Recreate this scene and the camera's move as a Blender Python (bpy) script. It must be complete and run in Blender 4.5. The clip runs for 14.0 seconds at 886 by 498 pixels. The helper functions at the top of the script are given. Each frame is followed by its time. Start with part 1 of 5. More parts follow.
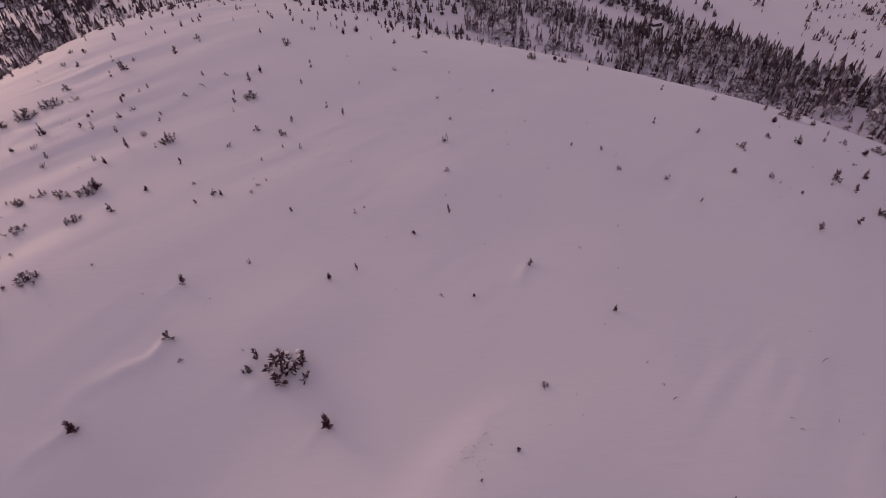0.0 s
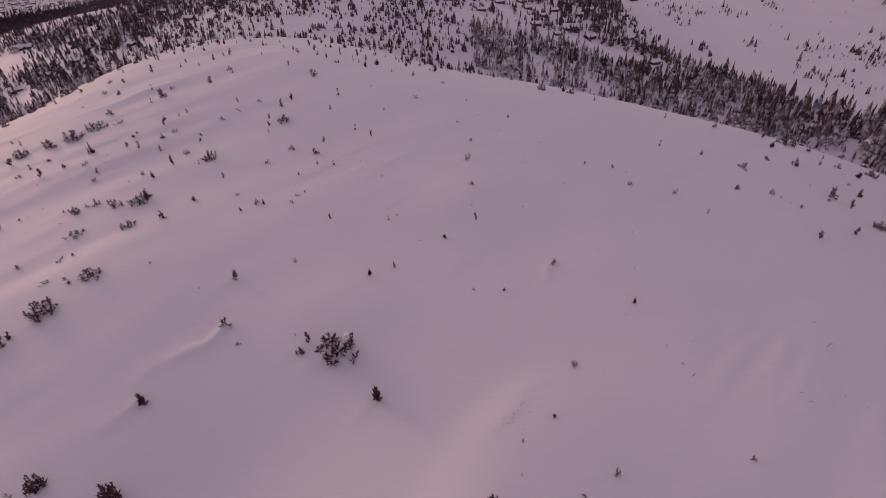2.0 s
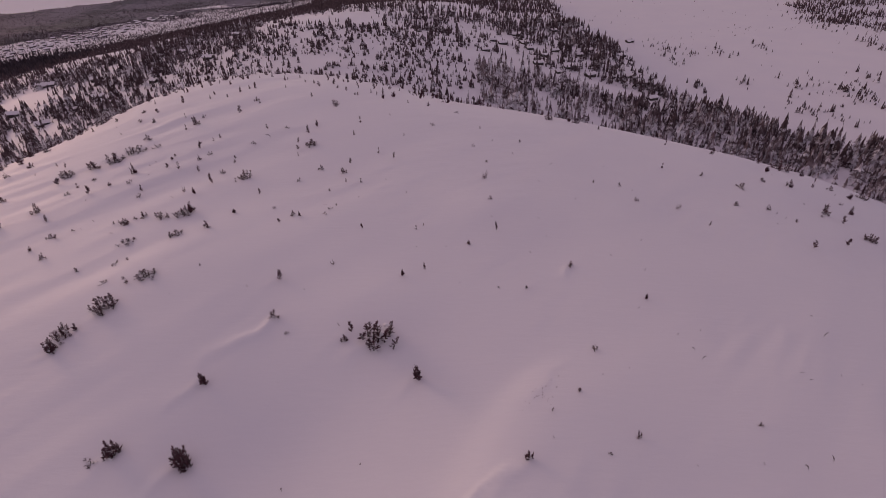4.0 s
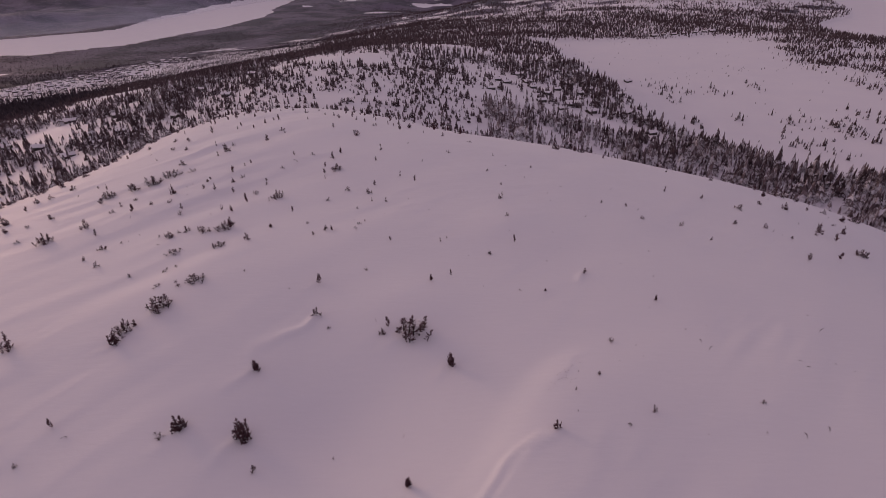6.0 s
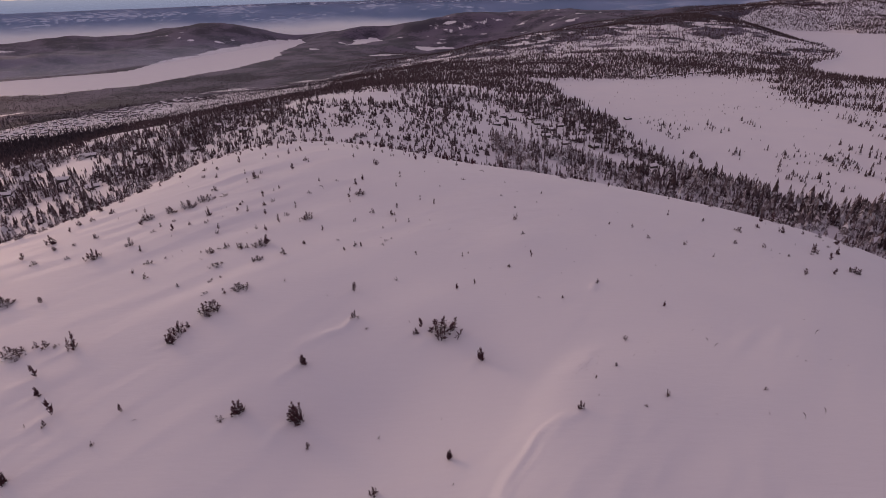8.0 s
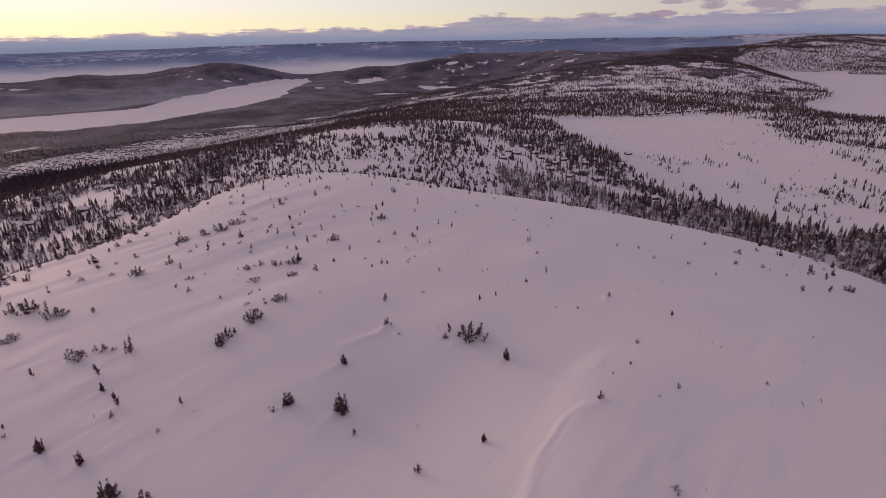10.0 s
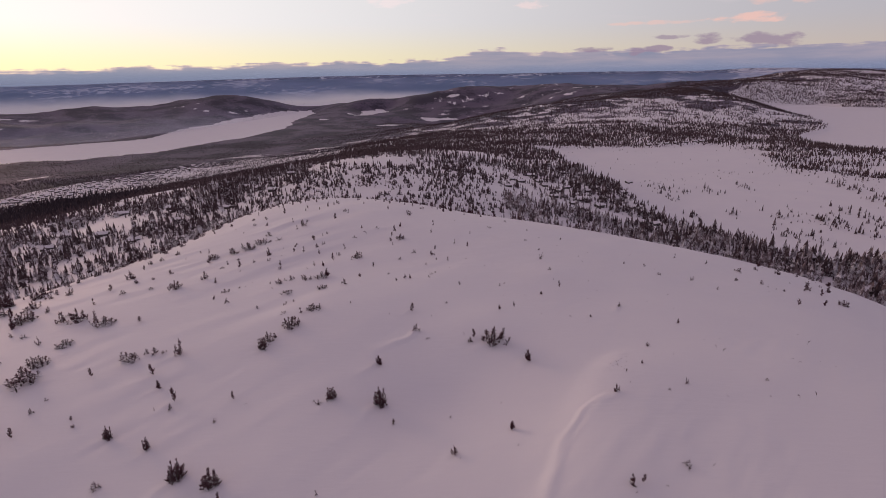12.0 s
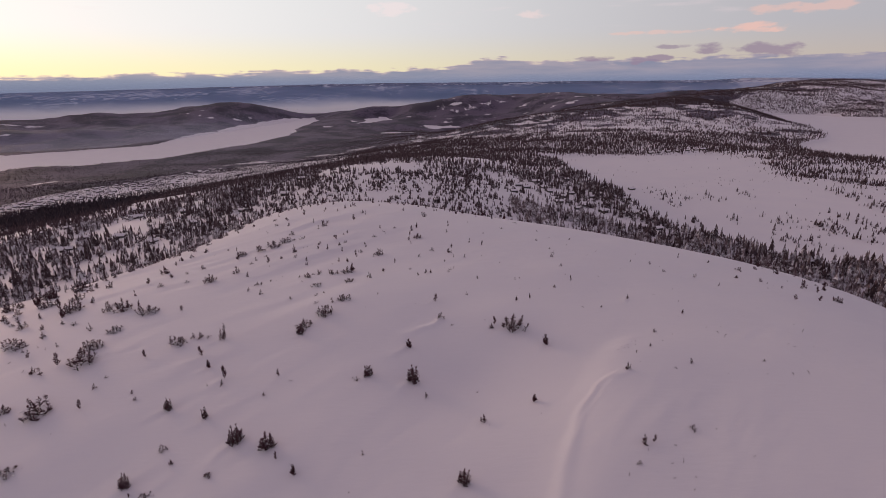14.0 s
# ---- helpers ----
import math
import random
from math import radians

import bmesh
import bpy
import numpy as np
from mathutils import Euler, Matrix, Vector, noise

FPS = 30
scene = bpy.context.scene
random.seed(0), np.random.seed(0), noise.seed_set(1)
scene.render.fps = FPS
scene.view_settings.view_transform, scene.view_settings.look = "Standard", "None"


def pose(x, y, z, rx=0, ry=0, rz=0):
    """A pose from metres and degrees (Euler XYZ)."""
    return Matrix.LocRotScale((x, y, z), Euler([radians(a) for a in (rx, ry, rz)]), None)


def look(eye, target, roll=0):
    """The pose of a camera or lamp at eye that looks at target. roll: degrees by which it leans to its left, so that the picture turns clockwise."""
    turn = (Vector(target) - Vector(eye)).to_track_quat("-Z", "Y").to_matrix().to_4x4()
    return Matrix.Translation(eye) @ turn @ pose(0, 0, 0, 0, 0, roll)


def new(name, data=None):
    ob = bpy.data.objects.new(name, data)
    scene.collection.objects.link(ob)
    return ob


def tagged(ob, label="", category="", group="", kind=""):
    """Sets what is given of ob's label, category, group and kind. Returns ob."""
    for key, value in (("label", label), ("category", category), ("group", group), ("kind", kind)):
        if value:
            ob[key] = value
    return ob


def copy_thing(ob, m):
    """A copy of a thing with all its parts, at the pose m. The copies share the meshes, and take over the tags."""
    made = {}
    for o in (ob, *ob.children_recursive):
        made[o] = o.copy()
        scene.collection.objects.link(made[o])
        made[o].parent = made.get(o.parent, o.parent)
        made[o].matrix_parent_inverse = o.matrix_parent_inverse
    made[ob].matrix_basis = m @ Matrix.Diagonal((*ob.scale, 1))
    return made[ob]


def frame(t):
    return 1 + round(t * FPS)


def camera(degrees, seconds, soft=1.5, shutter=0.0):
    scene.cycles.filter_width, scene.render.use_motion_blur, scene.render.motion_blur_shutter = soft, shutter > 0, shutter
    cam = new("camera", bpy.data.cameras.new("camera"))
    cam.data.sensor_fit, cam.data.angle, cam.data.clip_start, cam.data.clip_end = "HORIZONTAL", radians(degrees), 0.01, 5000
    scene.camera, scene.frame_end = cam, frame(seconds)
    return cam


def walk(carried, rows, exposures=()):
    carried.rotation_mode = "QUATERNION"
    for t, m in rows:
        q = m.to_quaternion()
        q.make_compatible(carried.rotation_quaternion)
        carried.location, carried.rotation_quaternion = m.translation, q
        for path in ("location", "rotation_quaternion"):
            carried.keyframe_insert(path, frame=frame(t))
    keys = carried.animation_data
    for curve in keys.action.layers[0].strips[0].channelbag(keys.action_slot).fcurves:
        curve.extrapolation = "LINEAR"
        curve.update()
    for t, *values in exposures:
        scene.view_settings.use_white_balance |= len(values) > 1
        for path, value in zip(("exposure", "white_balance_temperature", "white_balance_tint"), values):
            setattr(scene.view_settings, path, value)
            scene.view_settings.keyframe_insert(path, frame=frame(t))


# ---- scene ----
cam = camera(77.8, 14.0, soft=0.85)
PATH = [
    (0, pose(43.81, 89.38, 68.20, 49.64, 1.36, -0.26)),
    (0.5, pose(42.13, 86.47, 68.16, 50.71, 1.32, -0.27)),
    (1, pose(40.50, 83.50, 68.11, 51.75, 1.31, -0.25)),
    (1.5, pose(38.91, 80.47, 68.05, 52.71, 1.23, -0.19)),
    (2, pose(37.35, 77.38, 68.00, 53.68, 1.22, -0.17)),
    (2.5, pose(35.82, 74.24, 67.94, 54.68, 1.24, -0.24)),
    (3, pose(34.30, 71.04, 67.88, 55.69, 1.24, -0.25)),
    (5.5, pose(26.76, 54.50, 67.55, 60.62, 1.09, -0.13)),
    (6, pose(25.23, 51.10, 67.49, 61.62, 1.10, -0.12)),
    (6.5, pose(23.69, 47.67, 67.42, 62.60, 1.06, -0.10)),
    (7, pose(22.13, 44.23, 67.36, 63.59, 1.06, -0.07)),
    (7.5, pose(20.54, 40.77, 67.29, 64.51, 1.07, -0.01)),
    (8, pose(18.95, 37.30, 67.23, 65.51, 1.07, 0.01)),
    (10.5, pose(10.68, 19.81, 67.02, 70.15, 0.93, 0.18)),
    (11, pose(8.99, 16.30, 67.01, 71.07, 0.92, 0.20)),
    (11.5, pose(7.29, 12.80, 67.00, 71.79, 0.88, 0.19)),
    (12, pose(5.59, 9.30, 67.00, 72.34, 0.88, 0.19)),
    (12.5, pose(3.89, 5.80, 67.02, 72.60, 0.81, 0.28)),
    (13, pose(2.21, 2.32, 67.06, 72.77, 0.74, 0.31)),
    (13.5, pose(0.54, -1.16, 67.11, 72.97, 0.71, 0.33)),
    (14, pose(-1.11, -4.63, 67.18, 73.13, 0.63, 0.36)),
]
walk(cam, PATH, [(0.0, 0.09, 6640, 34), (6.5, 0.09, 6650, 32), (8.0, 0.13, 6650, 29), (11.0, 0.12, 6630, 27.5), (14.0, 0.06, 6580, 24.2)])

# ---- sky and sun: dusk, glow low on the left, thin cloud bank on the horizon ----
SUN_AZ, SUN_EL = -52.0, 4.0          # degrees from +y towards +x, degrees above the horizon
world = bpy.data.worlds.new("dusk_sky")
scene.world = world
world.use_nodes = True
wt = world.node_tree
wt.nodes.clear()


def node(tree, kind, **sets):
    n = tree.nodes.new(kind)
    for key, value in sets.items():
        if key.startswith("i_"):
            n.inputs[int(key[2:])].default_value = value
        else:
            setattr(n, key, value)
    return n


def maths(tree, op, a, b=None, c=None, clamp=False):
    n = tree.nodes.new("ShaderNodeMath")
    n.operation, n.use_clamp = op, clamp
    for k, v in enumerate((a, b, c)):
        if v is None:
            continue
        if isinstance(v, (int, float)):
            n.inputs[k].default_value = v
        else:
            tree.links.new(v, n.inputs[k])
    return n.outputs[0]


def step(tree, v, lo, hi):
    """0 to 1 as v goes from lo to hi, softly."""
    n = tree.nodes.new("ShaderNodeMapRange")
    n.interpolation_type = "SMOOTHSTEP"
    n.inputs["From Min"].default_value, n.inputs["From Max"].default_value = lo, hi
    tree.links.new(v, n.inputs["Value"])
    return n.outputs["Result"]


def mix(tree, fac, a, b, mode="MIX"):
    n = tree.nodes.new("ShaderNodeMix")
    n.data_type, n.blend_type = "RGBA", mode
    for sock, v in ((n.inputs[0], fac), (n.inputs[6], a), (n.inputs[7], b)):
        if isinstance(v, (int, float)):
            sock.default_value = v
        elif isinstance(v, tuple):
            sock.default_value = (*v, 1.0)
        else:
            tree.links.new(v, sock)
    return n.outputs[2]


def build_sky():
    t = wt
    sky = node(t, "ShaderNodeTexSky", sky_type="NISHITA", sun_disc=False)
    sky.sun_elevation, sky.sun_rotation = radians(SUN_EL), radians(SUN_AZ)
    sky.air_density, sky.dust_density, sky.ozone_density = 1.2, 2.0, 1.5
    co = node(t, "ShaderNodeTexCoord").outputs["Generated"]
    sep = node(t, "ShaderNodeSeparateXYZ")
    t.links.new(co, sep.inputs[0])
    x, y, z = sep.outputs
    az = maths(t, "ARCTAN2", x, y)
    flat = node(t, "ShaderNodeCombineXYZ")
    t.links.new(az, flat.inputs[0])
    t.links.new(z, flat.inputs[1])

    def cloud_noise(scale, detail, sx, sy, off):
        m = node(t, "ShaderNodeMapping")
        m.inputs["Scale"].default_value, m.inputs["Location"].default_value = (sx, sy, 1), (off, off * 0.7, 0)
        t.links.new(flat.outputs[0], m.inputs[0])
        n = node(t, "ShaderNodeTexNoise")
        n.inputs["Scale"].default_value, n.inputs["Detail"].default_value = scale, detail
        t.links.new(m.outputs[0], n.inputs["Vector"])
        return n.outputs[0]

    # a wide pale glow over the hidden sun, and a cooler, dimmer zenith
    near_sun = step(t, maths(t, "ABSOLUTE", maths(t, "SUBTRACT", az, radians(SUN_AZ))), 1.7, 0.15)
    warm = mix(t, near_sun, (0.57, 0.53, 0.45), (1.10, 1.12, 0.64))
    pale = mix(t, near_sun, (0.48, 0.512, 0.53), (0.98, 1.08, 1.02))
    veil = mix(t, step(t, z, 0.010, 0.088), warm, pale)
    high = mix(t, near_sun, (0.275, 0.225, 0.285), (0.37, 0.305, 0.335))
    thin = mix(t, step(t, z, 0.14, 0.50), veil, high)
    base = mix(t, 0.88, mix(t, 1.0, sky.outputs[0], (0.1, 0.1, 0.1), "MULTIPLY"), thin)
    # the bank: long, flat, slate coloured, lit along its upper edge towards the sun
    rise = maths(t, "MULTIPLY_ADD", step(t, az, -0.75, -0.1), 0.009, 0.001)
    rise = maths(t, "MULTIPLY_ADD", step(t, az, -0.02, 0.08), 0.011, rise)
    rise = maths(t, "MULTIPLY_ADD", maths(t, "MULTIPLY", step(t, az, 0.0, 0.05), step(t, az, 0.15, 0.06)), 0.006, rise)
    top = maths(t, "MULTIPLY_ADD", cloud_noise(5.0, 8.0, 3.0, 0.0, 2.0), 0.026, rise)
    top = maths(t, "ADD", top, maths(t, "MULTIPLY_ADD", cloud_noise(9.0, 5.0, 3.2, 22.0, 8.0), 0.022, -0.011))
    inside_bank = maths(t, "SUBTRACT", top, z)
    bank = step(t, inside_bank, -0.0012, 0.0030)
    streak = cloud_noise(4.0, 6.0, 2.5, 22.0, 5.0)
    body = mix(t, step(t, streak, 0.25, 0.75), (0.215, 0.255, 0.355), (0.345, 0.335, 0.395))
    body = mix(t, step(t, z, 0.022, 0.000), body, (0.185, 0.250, 0.375))
    lit = maths(t, "MULTIPLY", step(t, inside_bank, 0.006, 0.0), maths(t, "MULTIPLY_ADD", near_sun, 0.8, 0.15))
    body = mix(t, maths(t, "MULTIPLY", lit, 0.7), body, (0.95, 0.70, 0.58))
    out = mix(t, maths(t, "MULTIPLY", bank, 0.92), base, body)
    # wisps higher up
    wisp = step(t, cloud_noise(3.5, 6.0, 2.0, 16.0, 9.0), 0.58, 0.76)
    wisp = maths(t, "MULTIPLY", wisp, step(t, z, 0.06, 0.12))
    out = mix(t, maths(t, "MULTIPLY", wisp, 0.25), out, (0.90, 0.76, 0.74))
    # small lens clouds: bearing, height, half width, half height, lilac or lit from below
    ragged = cloud_noise(30.0, 6.0, 1.0, 2.6, 3.0)
    lilac, lit_below = (0.30, 0.25, 0.32), (0.86, 0.57, 0.46)
    for a0, z0, wide, tall, tone, thick in ((0.247, 0.0354, 0.031, 0.0045, lilac, 0.8), (0.316, 0.0320, 0.014, 0.0068, lilac, 0.85), (0.349, 0.0345, 0.022, 0.006, lilac, 0.85),
                                            (0.422, 0.0463, 0.031, 0.008, lilac, 0.8), (0.369, 0.0505, 0.031, 0.0042, lilac, 0.7), (0.510, 0.0430, 0.044, 0.011, lilac, 0.8),
                                            (0.476, 0.0735, 0.052, 0.0075, lit_below, 0.75), (0.540, 0.0980, 0.080, 0.008, lit_below, 0.5), (-0.094, 0.1180, 0.040, 0.012, (0.98, 0.84, 0.78), 0.38),
                                            (0.142, 0.1071, 0.036, 0.007, (0.9, 0.75, 0.68), 0.5), (0.341, 0.0725, 0.070, 0.004, lit_below, 0.45)):
        u = maths(t, "DIVIDE", maths(t, "SUBTRACT", az, a0), wide)
        v = maths(t, "DIVIDE", maths(t, "SUBTRACT", z, z0), tall)
        d = maths(t, "ADD", maths(t, "MULTIPLY", u, u), maths(t, "MULTIPLY", v, v))
        d = maths(t, "ADD", d, maths(t, "MULTIPLY_ADD", ragged, 4.2, -1.9))
        out = mix(t, maths(t, "MULTIPLY", step(t, d, 1.25, 0.35), thick), out, tone)
    bg = node(t, "ShaderNodeBackground")
    bg.inputs["Strength"].default_value = 0.92
    t.links.new(out, bg.inputs[0])
    t.links.new(bg.outputs[0], node(t, "ShaderNodeOutputWorld").inputs[0])


build_sky()
sun = new("sun", bpy.data.lights.new("sun", "SUN"))
sun.data.energy, sun.data.angle, sun.data.color = 1.0, radians(22), (1.0, 0.65, 0.42)
_a, _e = radians(SUN_AZ), radians(SUN_EL + 3)
sun.matrix_world = look((math.sin(_a) * math.cos(_e) * 900, math.cos(_a) * math.cos(_e) * 900, math.sin(_e) * 900), (0, 0, 0))


# ---- materials ----
def material(name):
    m = bpy.data.materials.new(name)
    m.use_nodes = True
    t = m.node_tree
    return m, t, t.nodes["Principled BSDF"]


def noise_tex(t, scale, detail=4.0, co=None, stretch=None, turn=0.0):
    n = node(t, "ShaderNodeTexNoise")
    n.inputs["Scale"].default_value, n.inputs["Detail"].default_value = scale, detail
    if co is None:
        co = node(t, "ShaderNodeTexCoord").outputs["Object"]
    if stretch:
        m = node(t, "ShaderNodeMapping")
        m.inputs["Rotation"].default_value, m.inputs["Scale"].default_value = (0, 0, turn), stretch
        t.links.new(co, m.inputs[0])
        co = m.outputs[0]
    t.links.new(co, n.inputs["Vector"])
    return n.outputs[0]


def bump(t, shader, height, strength, distance):
    b = node(t, "ShaderNodeBump")
    b.inputs["Strength"].default_value, b.inputs["Distance"].default_value = strength, distance
    t.links.new(height, b.inputs["Height"])
    t.links.new(b.outputs[0], shader.inputs["Normal"])


WIND = math.atan2(-0.73, -0.68)      # the way the drifts trail off


def ground_material():
    m, t, p = material("wind_packed_snow_and_far_woods")
    co = node(t, "ShaderNodeTexCoord").outputs["Object"]
    broad = noise_tex(t, 0.035, 4, co)
    fine = noise_tex(t, 0.9, 5, co, (0.25, 1.0, 1.0), -WIND)
    snow = mix(t, broad, (0.80, 0.80, 0.83), (0.88, 0.87, 0.87))
    snow = mix(t, maths(t, "MULTIPLY", fine, 0.25), snow, (0.76, 0.77, 0.81))
    wood = node(t, "ShaderNodeAttribute", attribute_name="wood").outputs["Fac"]
    far = node(t, "ShaderNodeAttribute", attribute_name="far").outputs["Fac"]
    contour = node(t, "ShaderNodeCombineXYZ")
    for k, key in enumerate(("along", "across")):
        t.links.new(node(t, "ShaderNodeAttribute", attribute_name=key).outputs["Fac"], contour.inputs[k])
    deep = node(t, "ShaderNodeAttribute", attribute_name="deep").outputs["Fac"]
    close = maths(t, "MULTIPLY_ADD", deep, -0.55, 1.0)
    stands = mix(t, far, noise_tex(t, 0.011, 6, co), noise_tex(t, 0.085, 6, contour.outputs[0]))
    farms = maths(t, "MULTIPLY", maths(t, "MULTIPLY_ADD", noise_tex(t, 0.010, 3, contour.outputs[0]), 2.4, -1.1), far)
    specks = maths(t, "SUBTRACT", noise_tex(t, 0.075, 5, co), 0.5)
    cover = maths(t, "ADD", wood, maths(t, "MULTIPLY_ADD", stands, 1.55, maths(t, "MULTIPLY_ADD", maths(t, "SUBTRACT", stands, 0.5), maths(t, "MULTIPLY", far, 1.6), -0.775)))
    cover = maths(t, "ADD", maths(t, "ADD", cover, farms), maths(t, "MULTIPLY", maths(t, "MULTIPLY", specks, 0.8), close))
    cover = maths(t, "MULTIPLY", step(t, cover, 0.42, 0.60), step(t, wood, 0.02, 0.2))
    tone = noise_tex(t, 0.0065, 6, co)
    trees = mix(t, step(t, maths(t, "ADD", tone, maths(t, "MULTIPLY", maths(t, "MULTIPLY", specks, 0.9), close)), 0.40, 0.60), (0.046, 0.042, 0.064), (0.145, 0.122, 0.172))
    t.links.new(mix(t, cover, snow, trees), p.inputs["Base Color"])
    p.inputs["Roughness"].default_value = 0.65
    p.inputs["Specular IOR Level"].default_value = 0.25
    grain = noise_tex(t, 3.5, 4, co)
    h = maths(t, "ADD", maths(t, "MULTIPLY", fine, 0.8), maths(t, "MULTIPLY", grain, 0.2))
    bump(t, p, h, 0.5, 0.10)
    return m


def needle_material(name, dark, light, snow_from, snow_to):
    """Dark needles with snow on what faces up."""
    m, t, p = material(name)
    co = node(t, "ShaderNodeTexCoord").outputs["Object"]
    rnd = node(t, "ShaderNodeNewGeometry").outputs["Random Per Island"]
    n = noise_tex(t, 2.2, 4, co)
    leaf = mix(t, rnd, dark, light)
    g = node(t, "ShaderNodeNewGeometry").outputs["Normal"]
    sep = node(t, "ShaderNodeSeparateXYZ")
    t.links.new(g, sep.inputs[0])
    up = maths(t, "ADD", maths(t, "ABSOLUTE", sep.outputs[2]), maths(t, "MULTIPLY_ADD", n, 1.0, -0.5))
    up = maths(t, "ADD", up, maths(t, "MULTIPLY_ADD", rnd, 0.5, -0.25))
    t.links.new(mix(t, step(t, up, snow_from, snow_to), leaf, (0.80, 0.80, 0.83)), p.inputs["Base Color"])
    p.inputs["Roughness"].default_value = 0.9
    p.inputs["Specular IOR Level"].default_value = 0.02
    return m


def plain_material(name, a, b, scale, rough=0.7, relief=0.02):
    m, t, p = material(name)
    n = noise_tex(t, scale, 5)
    t.links.new(mix(t, n, a, b), p.inputs["Base Color"])
    p.inputs["Roughness"].default_value = rough
    bump(t, p, n, 0.5, relief)
    return m


SNOW = ground_material()
NEEDLES = needle_material("stunted_spruce_needles", (0.058, 0.030, 0.038), (0.165, 0.084, 0.100), 0.72, 1.10)
FOREST = needle_material("frosted_spruce_needles", (0.060, 0.043, 0.047), (0.165, 0.122, 0.128), 0.43, 0.92)
FROSTED = needle_material("heavily_frosted_spruce_needles", (0.12, 0.092, 0.098), (0.32, 0.25, 0.26), 0.18, 0.66)
DUSTED = needle_material("thinly_dusted_spruce_needles", (0.042, 0.034, 0.040), (0.100, 0.082, 0.094), 1.02, 1.5)
BARK = plain_material("grey_brown_bark", (0.035, 0.026, 0.022), (0.09, 0.07, 0.06), 6.0)
SNOWCAP = plain_material("clean_snow", (0.80, 0.80, 0.83), (0.88, 0.87, 0.87), 0.8, 0.6, 0.05)
TIMBER = plain_material("dark_stained_timber", (0.022, 0.017, 0.015), (0.06, 0.045, 0.035), 3.0)
GLASS, _t, _p = material("dark_window_glass")
_p.inputs["Base Color"].default_value = (0.03, 0.035, 0.05, 1)
_p.inputs["Roughness"].default_value = 0.08
STONE = plain_material("grey_chimney_stone", (0.12, 0.11, 0.11), (0.25, 0.24, 0.23), 4.0)


# ---- the shape of the land ----
def value_noise(x, y, seed):
    xi, yi = np.floor(x).astype(np.int64), np.floor(y).astype(np.int64)
    fx, fy = x - xi, y - yi
    fx, fy = fx * fx * (3 - 2 * fx), fy * fy * (3 - 2 * fy)

    def h(a, b):
        v = np.sin(a * 127.1 + b * 311.7 + seed * 74.7) * 43758.5453
        return v - np.floor(v)
    a, b, c, d = h(xi, yi), h(xi + 1, yi), h(xi, yi + 1), h(xi + 1, yi + 1)
    return (a + (b - a) * fx + (c - a) * fy + (a - b - c + d) * fx * fy) * 2 - 1


def fractal(x, y, size, seed, octaves=4):
    out, amp = np.zeros(np.shape(x)), 1.0
    for k in range(octaves):
        out = out + amp * value_noise(x / size * 2 ** k + 13.7 * k, y / size * 2 ** k - 7.3 * k, seed + k)
        amp *= 0.5
    return out


def sig(v):
    return 1 / (1 + np.exp(-np.clip(v, -40, 40)))


def ramp(v, lo, hi):
    k = np.clip((v - lo) / (hi - lo), 0, 1)
    return k * k * (3 - 2 * k)


def hill(x, y, cx, cy, sx, sy, h, turn=0.0):
    c, s = math.cos(radians(turn)), math.sin(radians(turn))
    u, v = (x - cx) * c + (y - cy) * s, -(x - cx) * s + (y - cy) * c
    return h * np.exp(-(u / sx) ** 2 - (v / sy) ** 2)


DOME = (-2.95, -2.11, 0.07, 0.54, -2.15, -2.68, -9.65, 1.21, -4.02, -6.6, -2.18, -2.28, -2.05, 7.05, -2.45)
SWELLS = ((8, 116, 20, -2.28), (-22, 170, 28, 1.61), (-28, 236, 28, -1.04), (2, 116, 20, -1.02), (104, 206, 28, -1.01),
          (44, 200, 14, 0.97), (14, 152, 14, 1.0), (-88, 218, 28, -0.91), (-40, 158, 20, 0.63), (-182, 195, 40, 4.2), (-152, 245, 30, 1.2), (25, 364, 48, -4.5), (-55, 388, 50, -4.0))


def dome(x, y):
    """The bare, rounded summit."""
    u, v = np.clip((x - 20) / 130, -2.1, 2.1), np.clip((y - 190) / 110, -1.6, 2.4)
    z, k = 0.0, 0
    for i in range(5):
        for j in range(5 - i):
            z = z + DOME[k] * u ** i * v ** j
            k += 1
    for cx, cy, s, h in SWELLS:
        z = z + h * np.exp(-((x - cx) ** 2 + (y - cy) ** 2) / s ** 2)
    out = np.maximum(0, np.hypot((x - 20) / 130, (y - 190) / 130) - 1.9)
    return z - 60 * out


def bearing(x, y):
    return np.degrees(np.arctan2(x, y)), np.hypot(x, y)


